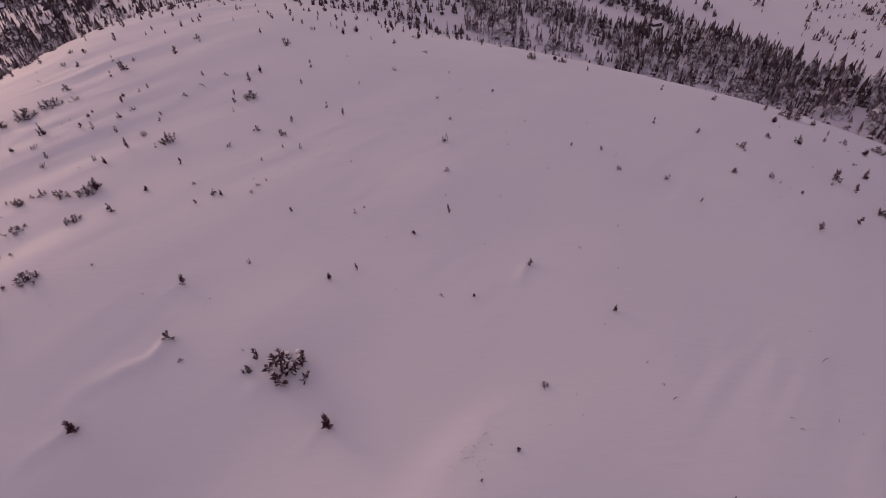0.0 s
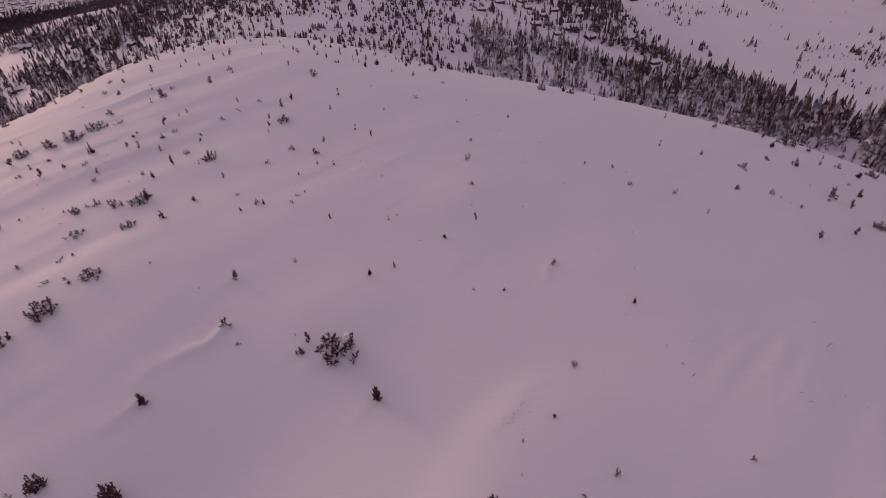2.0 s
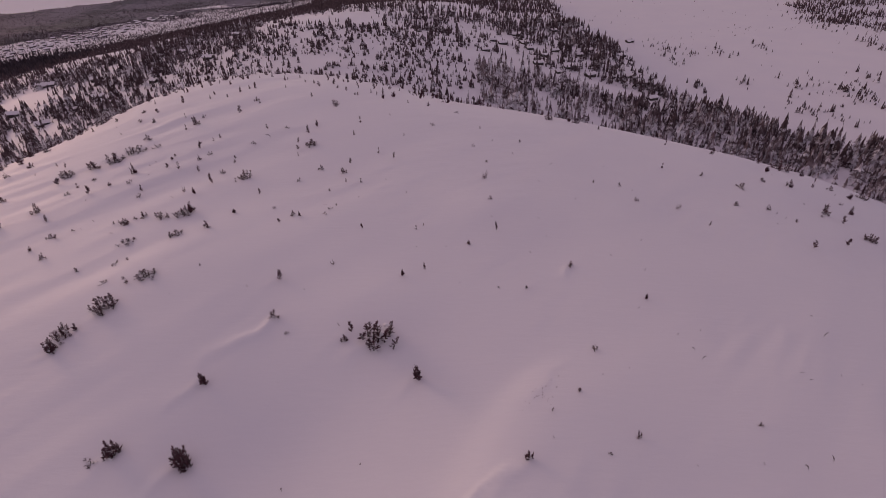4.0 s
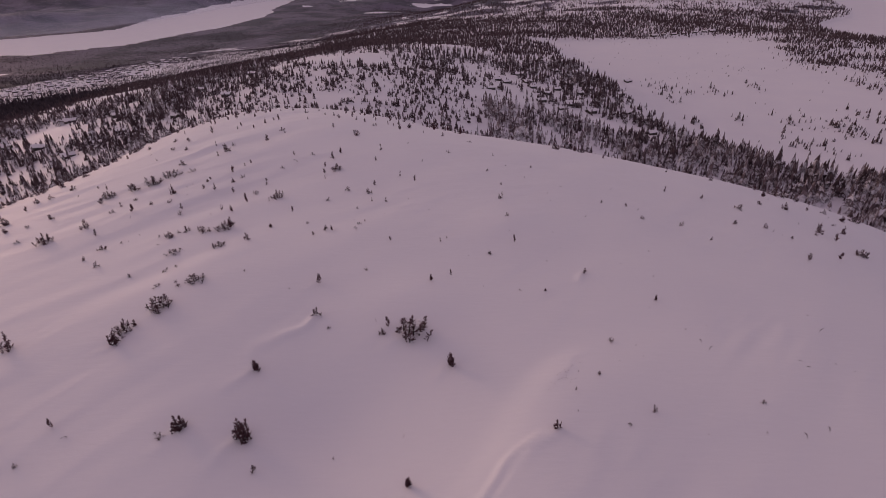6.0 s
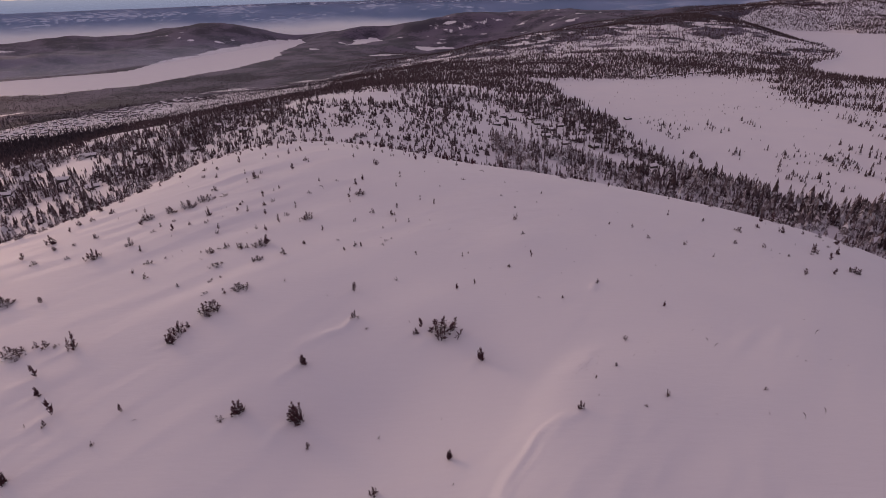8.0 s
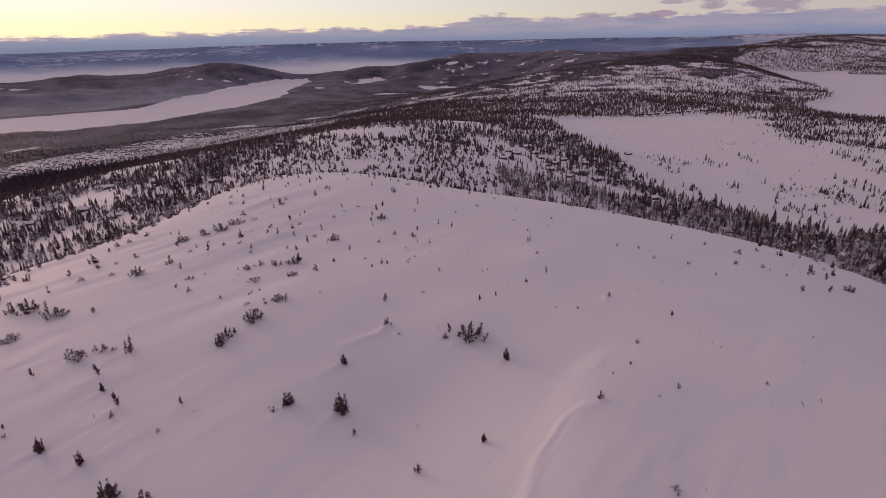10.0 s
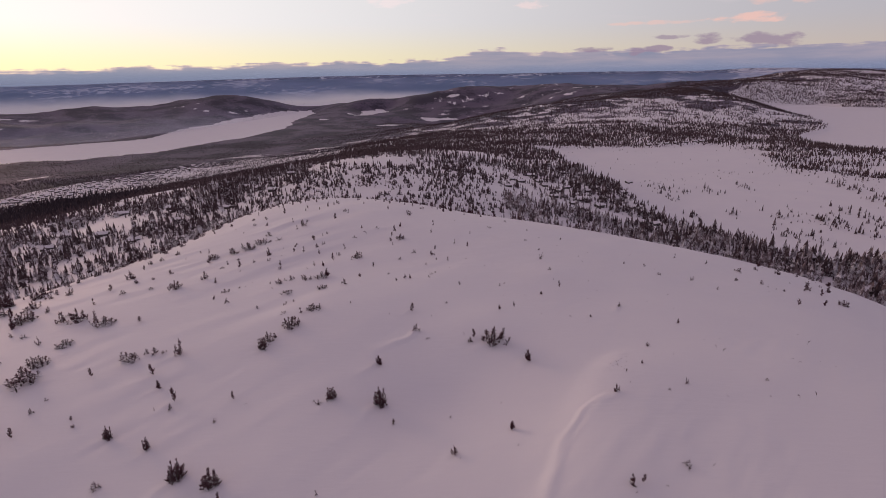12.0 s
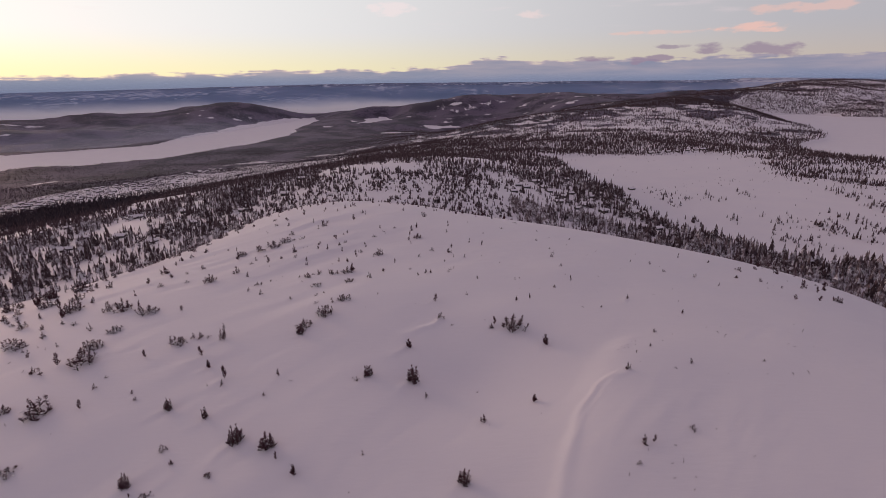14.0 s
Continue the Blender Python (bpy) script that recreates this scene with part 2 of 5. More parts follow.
def lowland(x, y):
    """Bog, wooded spur, valley with its lakes, and the far ridges."""
    fall = sig((-x * 0.8 + (y - 1300) * 0.35 - 250) / 130)
    z = -69 - 93 * fall
    z = z + hill(x, y, -70, 560, 200, 420, 46, 4)
    z = z + fractal(x, y, 210, 3, 3) * 5 * ramp(np.hypot(x, y), 380, 700) * (1 - 0.8 * bog(x, y))
    az, r = bearing(x, y)
    z = z + fractal(x, y, 900, 11, 5) * 30 * ramp(r, 1500, 2800) + hill(x, y, -1720, 2480, 380, 200, 45, 20)
    # hills round the lakes
    z = z + fractal(x, y, 420, 71, 4) * 15 * ramp(r, 2300, 3000) + hill(x, y, 270, 3880, 470, 330, 92) + hill(x, y, -1480, 3000, 260, 170, 30, 30)
    z = z + hill(x, y, -1400, 3720, 640, 420, 82, 12) + hill(x, y, -2200, 3500, 900, 420, 42, 30) + hill(x, y, -2600, 2500, 700, 500, 80)
    z = z + hill(x, y, 150, 3700, 900, 500, 75, -8) + hill(x, y, 1050, 2400, 760, 480, 50, 20)
    z = z + hill(x, y, 2300, 3300, 900, 700, 114, 25) + hill(x, y, 2700, 1900, 500, 700, 90)
    lake = water(x, y)
    level = np.where(x > 0, -84.0, np.where(x > -600, -150.0, -160.0))
    shore = np.maximum(0, np.minimum(1, lake * 2))
    beside = np.minimum(1, 2 * lakeside(x, y))
    z = z * (1 - beside) + (level + 3) * beside
    z = z * (1 - shore) + level * shore
    open_bog = bog(x, y)
    z = z * (1 - 0.85 * open_bog) - 69 * 0.85 * open_bog
    # the misty valley and the ridge that closes the view
    z = z + (-160 - z) * ramp(r, 4100, 4380) * ramp(az, 24, 8)
    ridge = np.interp(az, (-50, -38, -26, -10, 6, 20, 24, 28, 33, 38, 50), (15, 28, 46, 64, 67, 66, 60, 75, 70, 58, 50)) + 3 * fractal(az, az * 0 + 3, 5.0, 5, 4)
    z = z + (ridge - z) * ramp(r, 4450, 4860)
    return z + fractal(x, y, 160, 61, 3) * 9 * ramp(r, 4450, 4600) * ramp(r, 4860, 4780)


BOG = ((161, 1030), (300, 1052), (435, 1041), (493, 1054), (542, 955), (492, 817), (537, 764), (640, 632), (640, 300), (330, 380), (268, 407), (224, 456),
       (198, 505), (212, 577), (216, 671), (199, 774), (211, 944))
HIGH_LAKE = ((1290, 2520), (1262, 2200), (1149, 1760), (1041, 1542), (985, 1438), (866, 1316), (781, 1200), (799, 1104), (900, 950), (1900, 1400),
             (1900, 2000), (1603, 2262), (1573, 2427))
LONG_LAKE = ((-1256, 1525), (-1238, 1609), (-1086, 1633), (-919, 1814), (-836, 2085), (-774, 2218), (-733, 2473), (-738, 2732), (-805, 2909), (-819, 3227),
             (-820, 3618), (-942, 3934), (-1133, 3614), (-1216, 3240), (-1175, 2851), (-1211, 2579), (-1168, 2257), (-1231, 2121), (-1418, 1994),
             (-1558, 1909), (-2500, 1750), (-2500, 1150))
SMALL_LAKE = ((-500, 3180), (-340, 3420), (-375, 3640), (-510, 3540))


def inside(x, y, corners, soft):
    """1 within a shape, 0 outside, over an edge that is soft metres wide."""
    x, y = np.asarray(x, float), np.asarray(y, float)
    cx, cy = [c[0] for c in corners], [c[1] for c in corners]
    m = max(100, soft)
    near = (x > min(cx) - m) & (x < max(cx) + m) & (y > min(cy) - m) & (y < max(cy) + m)
    out = np.zeros(x.shape)
    px, py = x[near], y[near]
    best, odd = np.full(px.shape, 1e9), np.zeros(px.shape, bool)
    for (ax, ay), (bx, by) in zip(corners, (*corners[1:], corners[0])):
        ex, ey = bx - ax, by - ay
        k = np.clip(((px - ax) * ex + (py - ay) * ey) / (ex * ex + ey * ey), 0, 1)
        best = np.minimum(best, np.hypot(px - ax - k * ex, py - ay - k * ey))
        if ay != by:
            odd ^= ((ay > py) != (by > py)) & (px < ax + (py - ay) / (by - ay) * ex)
    out[near] = ramp(np.where(odd, best, -best), -soft, soft)
    return out


def bog(x, y):
    """The open white bog beyond the trees."""
    x, y = np.asarray(x, float), np.asarray(y, float)
    return inside(x + 16 * fractal(x, y, 60, 21, 3), y + 16 * fractal(x, y, 60, 25, 3), BOG, 14)


def water(x, y):
    """Frozen lakes: a long one in the valley, a small one past it, another on the high ground."""
    x, y = np.asarray(x, float), np.asarray(y, float)
    wx, wy = x + 22 * fractal(x, y, 130, 31, 4), y + 22 * fractal(x, y, 130, 35, 4)
    return np.maximum(np.maximum(inside(wx, wy, LONG_LAKE, 10), inside(wx, wy, HIGH_LAKE, 10)), inside(wx, wy, SMALL_LAKE, 10))


def lakeside(x, y):
    """The low ground round the lakes."""
    return np.maximum(np.maximum(inside(x, y, LONG_LAKE, 420), inside(x, y, HIGH_LAKE, 260)), inside(x, y, SMALL_LAKE, 200))


def scarp(x, y):
    """A wind-cut bank on the summit whose long side faces the sunset, with two sharp crests below a bush."""
    c = np.interp(y, (55, 75, 85, 95, 105, 112, 121, 130, 140), (12.5, 17.5, 21.0, 25.3, 29.8, 32.8, 37.5, 43.5, 50))
    d = x - c + 0.5 * np.sin(y * 0.31)
    soft = 3.6 - 1.2 * ramp(y, 98, 116)
    bank = 1.55 * sig(d / soft) * np.exp(-(np.maximum(d, 0) / 24) ** 2) * ramp(y, 50, 68) * ramp(y, 146, 120)
    first = x - np.interp(y, (60, 83, 92, 99.7, 103, 106, 109, 111, 113, 115.2, 116.2), (13.2, 20.6, 24.3, 27.2, 29.5, 31.6, 33.3, 35.2, 37.9, 41.0, 43.1))
    wide = 0.75 + 0.035 * np.maximum(0, 108 - y)
    crest = 0.27 * np.exp(-(first / wide) ** 2) * ramp(y, 60, 78) * ramp(y, 116.6, 112)
    second = first - np.interp(y, (88, 99, 102, 105.5), (0.2, 1.5, 2.0, 2.6))
    crest = crest + 0.11 * np.exp(-(second / 0.55) ** 2) * ramp(y, 86, 97) * ramp(y, 107.5, 104)
    # a short undercut lip at the head of the bank
    lip = x + 0.7 * np.sin(y * 1.1) - np.interp(y, (124, 126.2, 129.5, 132.7, 135.2, 138), (43.2, 44.5, 46.5, 48.7, 51.0, 54.0))
    edge = np.where(lip < 0, np.exp(-(lip / 3.5) ** 2), np.exp(-(lip / 0.8) ** 2))
    return bank + crest + 0.12 * edge * ramp(y, 123.5, 127) * ramp(y, 138, 133)


def height(x, y):
    a, b = dome(x, y), lowland(x, y)
    k = 4.0
    m = np.maximum(a, b)
    z = scarp(x, y) + m + k * np.log(np.exp(np.clip((a - m) / k, -40, 0)) + np.exp(np.clip((b - m) / k, -40, 0)))
    return z


def drifts(x, y):
    """Low wind ridges on the summit, trailing off down-wind."""
    c, s = math.cos(WIND), math.sin(WIND)
    u, v = x * c + y * s, -x * s + y * c
    w = v + 3.0 * fractal(x, y, 30, 41, 2)
    left = ramp(x, 30, -60)
    z = fractal(u / 4.0, w, 13.0, 43, 2) * (0.13 + 0.10 * left + 0.30 * left * ramp(y, 130, 205))
    z = z + 0.11 * left * ramp(y, 140, 200) * fractal(u / 4.5, w, 5.0, 44, 2)
    patch = ramp(fractal(x, y, 24, 49, 2), -0.1, 0.6)
    z = z + fractal(u / 3.0, v, 2.6, 47, 2) * (0.02 + 0.04 * patch) + fractal(u / 5.0, v, 1.5, 45, 2) * 0.02 * patch
    return z * ramp(np.hypot(x - 20, y - 190), 260, 190)


def on_dome(x, y):
    return dome(x, y) - lowland(x, y)


# stands and clearings: middle, half axes, turn, how much thicker or thinner
STANDS = ((-620, 895, 165, 115, 124, 1.2), (-433, 780, 110, 26, 40, -0.5), (-775, 1130, 240, 60, 66, -0.62), (-340, 495, 50, 22, 25, -0.7), (-312, 548, 34, 18, 25, -0.4), (-230, 412, 30, 14, 30, -0.6), (-225, 514, 30, 40, 0, 0.4), (-241, 358, 60, 26, 20, 0.0),
          (-60, 1180, 420, 190, 0, 0.55), (-50, 520, 120, 170, 0, -0.06), (208, 760, 45, 130, 0, 0.5),
          (-104, 654, 70, 22, 0, -0.5), (162, 600, 40, 12, 20, -0.6), (-150, 520, 50, 18, 20, -0.4), (470, 1300, 420, 50, 8, 0.5), (330, 1600, 260, 40, 5, -0.6), (165, 478, 34, 14, -30, -1.2),
          (133, 508, 16, 10, 0, -0.8), (156, 563, 22, 10, 10, -0.6), (214, 626, 14, 40, 0, 0.6), (90, 600, 8, 60, -6, -0.5), (-320, 410, 110, 60, 130, -0.06), (-250, 330, 40, 14, 30, -0.3), (-400, 520, 60, 16, 40, -0.3), (-490, 720, 110, 60, 124, 0.35), (140, 575, 55, 80, 0, 0.35), (600, 830, 100, 80, 0, -0.3), (-57, 444, 34, 14, -10, -0.6), (-330, 560, 90, 150, 35, 0.22))
# scattered clumps of small trees on the bog: middle and spread
BOG_CLUMPS = ((353, 512, 11), (311, 455, 8), (299, 463, 7), (327, 529, 7), (403, 521, 11), (361, 508, 8), (367, 494, 7), (368, 455, 9), (399, 485, 8), (286, 535, 3),
              (243, 525, 4), (278, 651, 8), (260, 668, 9), (252, 618, 6), (315, 650, 7), (367, 665, 5), (492, 782, 16), (552, 790, 18), (530, 715, 16), (585, 745, 18),
              (492, 676, 8), (481, 642, 8), (487, 595, 9), (466, 580, 8))


# felled strips on the far hills: middle, half axes, turn
CLEARINGS = ((-1612, 3480, 60, 22, -25), (-1511, 3406, 45, 18, -25), (-1388, 3334, 40, 18, -20), (-1280, 3405, 60, 26, -12), (-1226, 3520, 34, 22, 0), (-1523, 3507, 36, 16, -20),
             (-2330, 2999, 90, 50, 35), (-1849, 2315, 60, 22, 35), (-545, 3255, 40, 30, 0), (-667, 2985, 55, 30, 0), (281, 3569, 85, 14, 10), (50, 3606, 36, 20, 0),
             (619, 3120, 70, 18, 0), (474, 3421, 34, 16, 0), (-119, 3860, 34, 12, 0), (30, 3830, 50, 14, 0))


def opened(x, y, spots):
    """Where the woods are open, with a ragged edge, 0 to 1."""
    ragged = 0.75 + 0.75 * fractal(x, y, 70, 97, 3)
    out = np.zeros(np.shape(x))
    for cx, cy, sx, sy, turn in spots:
        out = out + hill(x, y, cx, cy, sx, sy, 1.0, turn)
    return np.clip(out * ragged, 0, 0.95)


# open glades in the woods round the lakes: middle, half axes, turn
GLADES = ((-977, 1380, 90, 14, 60), (-254, 2704, 150, 40, 5), (-40, 3110, 100, 40, 0), (-71, 1778, 130, 20, 0),
          (-234, 3428, 70, 26, 0), (560, 1010, 120, 22, 10), (680, 900, 130, 22, 15), (422, 1472, 110, 22, 0), (678, 1932, 80, 30, 0), (760, 1994, 70, 24, 0), (566, 1417, 60, 22, 0), (1021, 2064, 80, 24, 0))


def woods(x, y):
    """How thickly trees stand, 0 to 1."""
    az, r = bearing(x, y)
    up = on_dome(x, y)
    foot = np.maximum(ramp(up, 12, -4), 0.35 * ramp(up, 32, 6) * ramp(x, -60, -130))
    d = 0.50 + 0.08 * ramp(x, -110, -200) + 0.46 * fractal(x, y, 110, 51, 4) + 0.50 * fractal(x, y, 30, 55, 2)
    for cx, cy, sx, sy, turn, more in STANDS:
        d = d + hill(x, y, cx, cy, sx, sy, more, turn)
    d = d + 0.8 * ramp(r, 1470, 1620) * ramp(x, -50, -300) + 0.42 * ramp(r, 780, 1080)
    d = d * (1 - opened(x, y, GLADES))
    b = bog(x, y)
    d = d * (1 - b) + b * 0.006
    return np.clip(d, 0.0, 1) * foot * (1 - ramp(water(x, y), 0.02, 0.2))


def mesh_from(name, verts, faces, mat, smooth=False):
    """A mesh from arrays; every face has as many corners as faces has columns."""
    me = bpy.data.meshes.new(name)
    n, k = faces.shape
    me.vertices.add(len(verts))
    me.vertices.foreach_set("co", np.ascontiguousarray(verts, dtype=np.float32).ravel())
    me.loops.add(n * k)
    me.loops.foreach_set("vertex_index", np.ascontiguousarray(faces, dtype=np.int32).ravel())
    me.polygons.add(n)
    me.polygons.foreach_set("loop_start", np.arange(0, n * k, k, dtype=np.int32))
    me.polygons.foreach_set("use_smooth", np.full(n, smooth))
    me.update(calc_edges=True)
    me.validate()
    me.materials.append(mat)
    return me


CENTRE = (20.0, 20.0)


def build_ground():
    near = np.arange(45, 350, 0.85)
    steps = int(math.log(4880 / 350) / 0.011)
    far = 350 * np.exp(np.linspace(0, math.log(4880 / 350), steps))
    r = np.concatenate([[0.5, 15, 30], near, far])
    a = np.radians(np.concatenate([np.linspace(-62, 62, 680), np.linspace(62, 298, 60)[1:-1]]))
    A, Rr = np.meshgrid(a, r)
    x, y = CENTRE[0] + Rr * np.sin(A), CENTRE[1] + Rr * np.cos(A)
    z = height(x, y) + drifts(x, y) + tails(x, y)
    n, k = x.shape
    i = np.arange(n * k).reshape(n, k)
    j = np.roll(i, -1, axis=1)
    faces = np.stack([i[:-1], i[1:], j[1:], j[:-1]], -1).reshape(-1, 4)[:, ::-1]
    me = mesh_from("ground", np.stack([x, y, z], -1).reshape(-1, 3), faces, SNOW, True)
    az, rr = bearing(x, y)
    cover = woods(x, y)
    past = (x + 775) * -0.92 + (y - 1130) * 0.40
    valley = np.maximum(ramp(rr, 1480, 1640) * ramp(x, -50, -300) * ramp(past, 20, 90), ramp(past, 70, 110) * ramp(x, -450, -600) * ramp(rr, 1150, 1250))
    wood = np.maximum(cover * ramp(rr, 900, 2300), 0.66 * ramp(rr, 2300, 3000))
    wood = np.maximum(wood, 1.05 * valley) * (1 - ramp(water(x, y), 0.1, 0.5))
    wood = wood * (1 - 0.70 * ramp(az + 5 * fractal(x, y, 420, 95, 3), 25, 31) * ramp(rr, 2250, 2500) * ramp(rr, 4450, 4300))
    wood = wood * (1 - 0.28 * ramp(x, 150, 500) * ramp(rr, 2500, 2200))
    wood = wood * (1 - opened(x, y, CLEARINGS + GLADES))
    wood = np.where(rr > 4450, 0.75 - 0.42 * ramp(az, 25, 28) * ramp(az, 37, 33), wood)
    for key, v in (("wood", wood), ("far", ramp(rr, 4380, 4520)), ("deep", ramp(rr, 1150, 2300)), ("along", np.radians(az) * 1100), ("across", rr)):
        at = me.attributes.new(key, "FLOAT", "POINT")
        at.data.foreach_set("value", np.ascontiguousarray(v, dtype=np.float32).ravel())
    ob = tagged(new("ground", me), "wind-packed snow over a rounded summit and wooded lowland", "snowy ground", kind="structure")
    return ob


def stand(x, y):
    """Height of the snow at one place."""
    p, q = np.array([float(x)]), np.array([float(y)])
    return float((height(p, q) + drifts(p, q) + tails(p, q))[0])

# bushes with a drift behind: place, height of the bush, length of the tail
DRIFTED = ((-3.0, 150.4, 4.2, 24), (42.6, 115.6, 2.6, 16), (-11.9, 134.6, 2.6, 12), (59.6, 169.0, 2.5, 10), (17.5, 143.9, 3.5, 10))


def tails(x, y):
    z = np.zeros(np.shape(x))
    c, s = math.cos(WIND), math.sin(WIND)
    for px, py, h, length in DRIFTED:
        u, v = (x - px) * c + (y - py) * s, -(x - px) * s + (y - py) * c
        v = v + (0.5 + 0.05 * np.maximum(u, 0)) * np.sin(u * 0.33 + px) + 0.35 * np.sin(u * 0.9 + 2 * px)
        w = 0.75 + 0.085 * np.maximum(u, 0)
        z = z + 0.10 * h * np.exp(-(v / w) ** 2) * ramp(u, -1.0, 2.5) * ramp(u, length, 0.2 * length)
    return z


# ---- trees ----
def link(name, data, parent):
    ob = new(name, data)
    ob.parent = parent
    return ob


def blade(verts, faces, base, tip, width, thick):
    """A four-sided twig thick with needles, from base to tip."""
    base, tip = Vector(base), Vector(tip)
    d = (tip - base).normalized()
    side = d.cross(Vector((0, 0, 1)))
    side = side.normalized() if side.length > 0.1 else Vector((1, 0, 0))
    up = side.cross(d)
    m = base.lerp(tip, 0.55)
    n = len(verts)
    verts += [base, m + side * width, m + up * thick, m - side * width, m - up * thick, tip]
    for a, b in ((1, 2), (2, 3), (3, 4), (4, 1)):
        faces += [(n, n + b, n + a), (n + 5, n + a, n + b)]


# stunted trees on the summit: place, height and width in metres
THICKETS_A = (
    (-94.7, 232.2, 2.24, 4.07), (-82.6, 241.1, 3.06, 5.86), (-78.0, 247.6, 1.90, 5.93), (-40.0, 195.8, 2.07, 4.32), (-37.3, 184.1, 1.30, 3.11), (-15.5, 246.2, 2.39, 3.62),
    (-30.7, 220.0, 2.73, 3.29), (77.9, 304.0, 2.63, 3.11), (105.3, 402.7, 2.44, 5.17), (90.9, 307.2, 1.85, 3.19), (173.7, 279.6, 4.12, 7.78), (154.7, 200.8, 2.43, 3.24),
    (196.4, 259.1, 2.49, 4.43), (-48.7, 181.9, 0.98, 3.84), (-35.6, 164.6, 1.86, 3.92), (-40.0, 154.5, 3.07, 4.62), (-44.8, 147.3, 2.60, 3.24), (-45.1, 143.4, 3.09, 2.66),
    (-21.8, 120.3, 3.15, 2.78), (-10.3, 118.7, 4.97, 3.43), (18.0, 142.9, 4.30, 5.70), (-93.4, 194.6, 3.51, 3.81), (-103.0, 166.6, 2.94, 5.69), (-114.0, 170.8, 4.83, 4.56),
)
THICKETS_B = (
    (-95.8, 93.0, 1.55, 4.20), (-107.1, 153.7, 1.50, 4.40),
    (-151.6, 203.6, 2.76, 3.88), (-140.6, 186.6, 2.70, 4.10), (-134.4, 174.6, 3.84, 6.32), (-148.7, 182.2, 2.69, 5.67), (-157.7, 196.3, 4.93, 4.40), (-81.2, 142.1, 2.51, 4.51),
    (-134.2, 146.7, 3.43, 5.77), (-107.2, 142.9, 2.74, 4.85), (-104.6, 133.9, 4.63, 6.60), (-111.7, 113.0, 2.53, 2.58), (-102.3, 112.1, 4.25, 5.68), (-69.1, 110.7, 3.24, 2.21),
    (-58.5, 106.8, 3.20, 1.80), (-67.3, 87.6, 3.55, 2.27), (-61.6, 85.1, 0.76, 2.20), (-48.0, 97.9, 4.58, 3.63), (-40.3, 95.4, 4.12, 3.51), (1.4, 81.9, 3.15, 2.79),
)
CLUMPS_A = (
    (-125.2, 268.1, 1.67, 3.29), (-132.6, 268.7, 2.40, 2.79), (-117.4, 247.1, 2.15, 2.52), (-86.9, 235.9, 2.98, 4.92), (-78.5, 257.9, 2.33, 3.31), (-86.2, 279.9, 1.84, 1.82),
    (-99.6, 299.0, 1.38, 2.26), (-65.1, 271.1, 3.66, 3.38), (-69.2, 227.4, 3.69, 2.28), (-50.6, 235.0, 1.81, 1.63), (-81.1, 225.0, 1.02, 1.48), (-72.4, 218.5, 1.40, 1.41),
    (-86.3, 203.2, 2.97, 2.79), (-79.8, 197.7, 2.26, 1.72), (-68.6, 191.4, 0.69, 1.07), (-73.0, 188.0, 1.24, 1.98), (-54.8, 192.3, 2.02, 2.91), (-51.1, 195.6, 1.65, 2.23),
    (-45.8, 194.1, 1.92, 3.02), (-43.8, 194.1, 1.84, 1.33), (-30.4, 187.0, 2.46, 2.16), (-49.5, 297.9, 1.80, 2.07), (-49.5, 457.1, 3.45, 5.86), (-14.2, 291.2, 2.67, 3.41),
)
CLUMPS_B = (
    (1.8, 326.2, 2.78, 2.21), (0.2, 421.5, 3.34, 3.39), (18.8, 414.7, 6.01, 5.17), (24.1, 302.1, 1.93, 2.26), (-19.1, 258.6, 2.85, 2.56), (-8.2, 225.1, 1.79, 2.16),
    (-0.5, 222.6, 2.13, 2.11), (-9.7, 193.2, 1.60, 1.97), (43.6, 202.2, 1.25, 1.54), (36.5, 178.1, 1.27, 1.19), (99.1, 297.5, 1.75, 2.07), (59.4, 168.6, 1.42, 1.78),
    (143.5, 281.4, 1.98, 2.36), (120.0, 239.2, 1.47, 2.33), (130.4, 232.2, 1.70, 3.17), (120.5, 214.5, 1.30, 2.11), (145.3, 244.0, 1.72, 2.07), (155.3, 244.0, 2.87, 2.83),
    (180.5, 275.1, 2.46, 2.23), (179.9, 256.1, 2.12, 2.89), (152.1, 218.0, 3.88, 2.99), (165.5, 224.6, 3.20, 2.05), (-67.8, 177.1, 1.90, 1.86), (-74.0, 181.7, 1.65, 1.06),
)
CLUMPS_C = (
    (-55.3, 170.3, 1.04, 1.72), (-3.5, 149.9, 2.03, 2.54), (11.4, 143.0, 1.51, 1.70), (16.5, 140.7, 1.13, 1.03), (52.5, 128.1, 0.92, 0.75), (42.5, 114.9, 1.98, 1.51),
    (59.4, 118.7, 1.36, 0.90), (54.3, 115.6, 0.54, 0.78), (79.1, 121.4, 0.59, 0.90), (-126.7, 254.9, 3.74, 2.46), (-120.7, 238.8, 2.02, 2.32), (-124.5, 236.1, 2.01, 2.32),
    (-121.8, 215.5, 3.50, 4.05), (-114.5, 206.8, 1.78, 2.07), (-105.2, 215.7, 2.08, 2.10), (-112.4, 193.8, 1.75, 2.96), (-119.6, 170.7, 3.72, 3.23), (-137.9, 201.8, 2.76, 3.20),
    (-146.0, 206.4, 2.27, 3.31), (-144.5, 200.1, 2.78, 3.24), (-131.8, 181.7, 2.52, 1.73), (-142.8, 169.7, 2.13, 2.20), (-154.8, 175.0, 2.53, 3.59), (-156.7, 171.2, 2.18, 2.55),
)
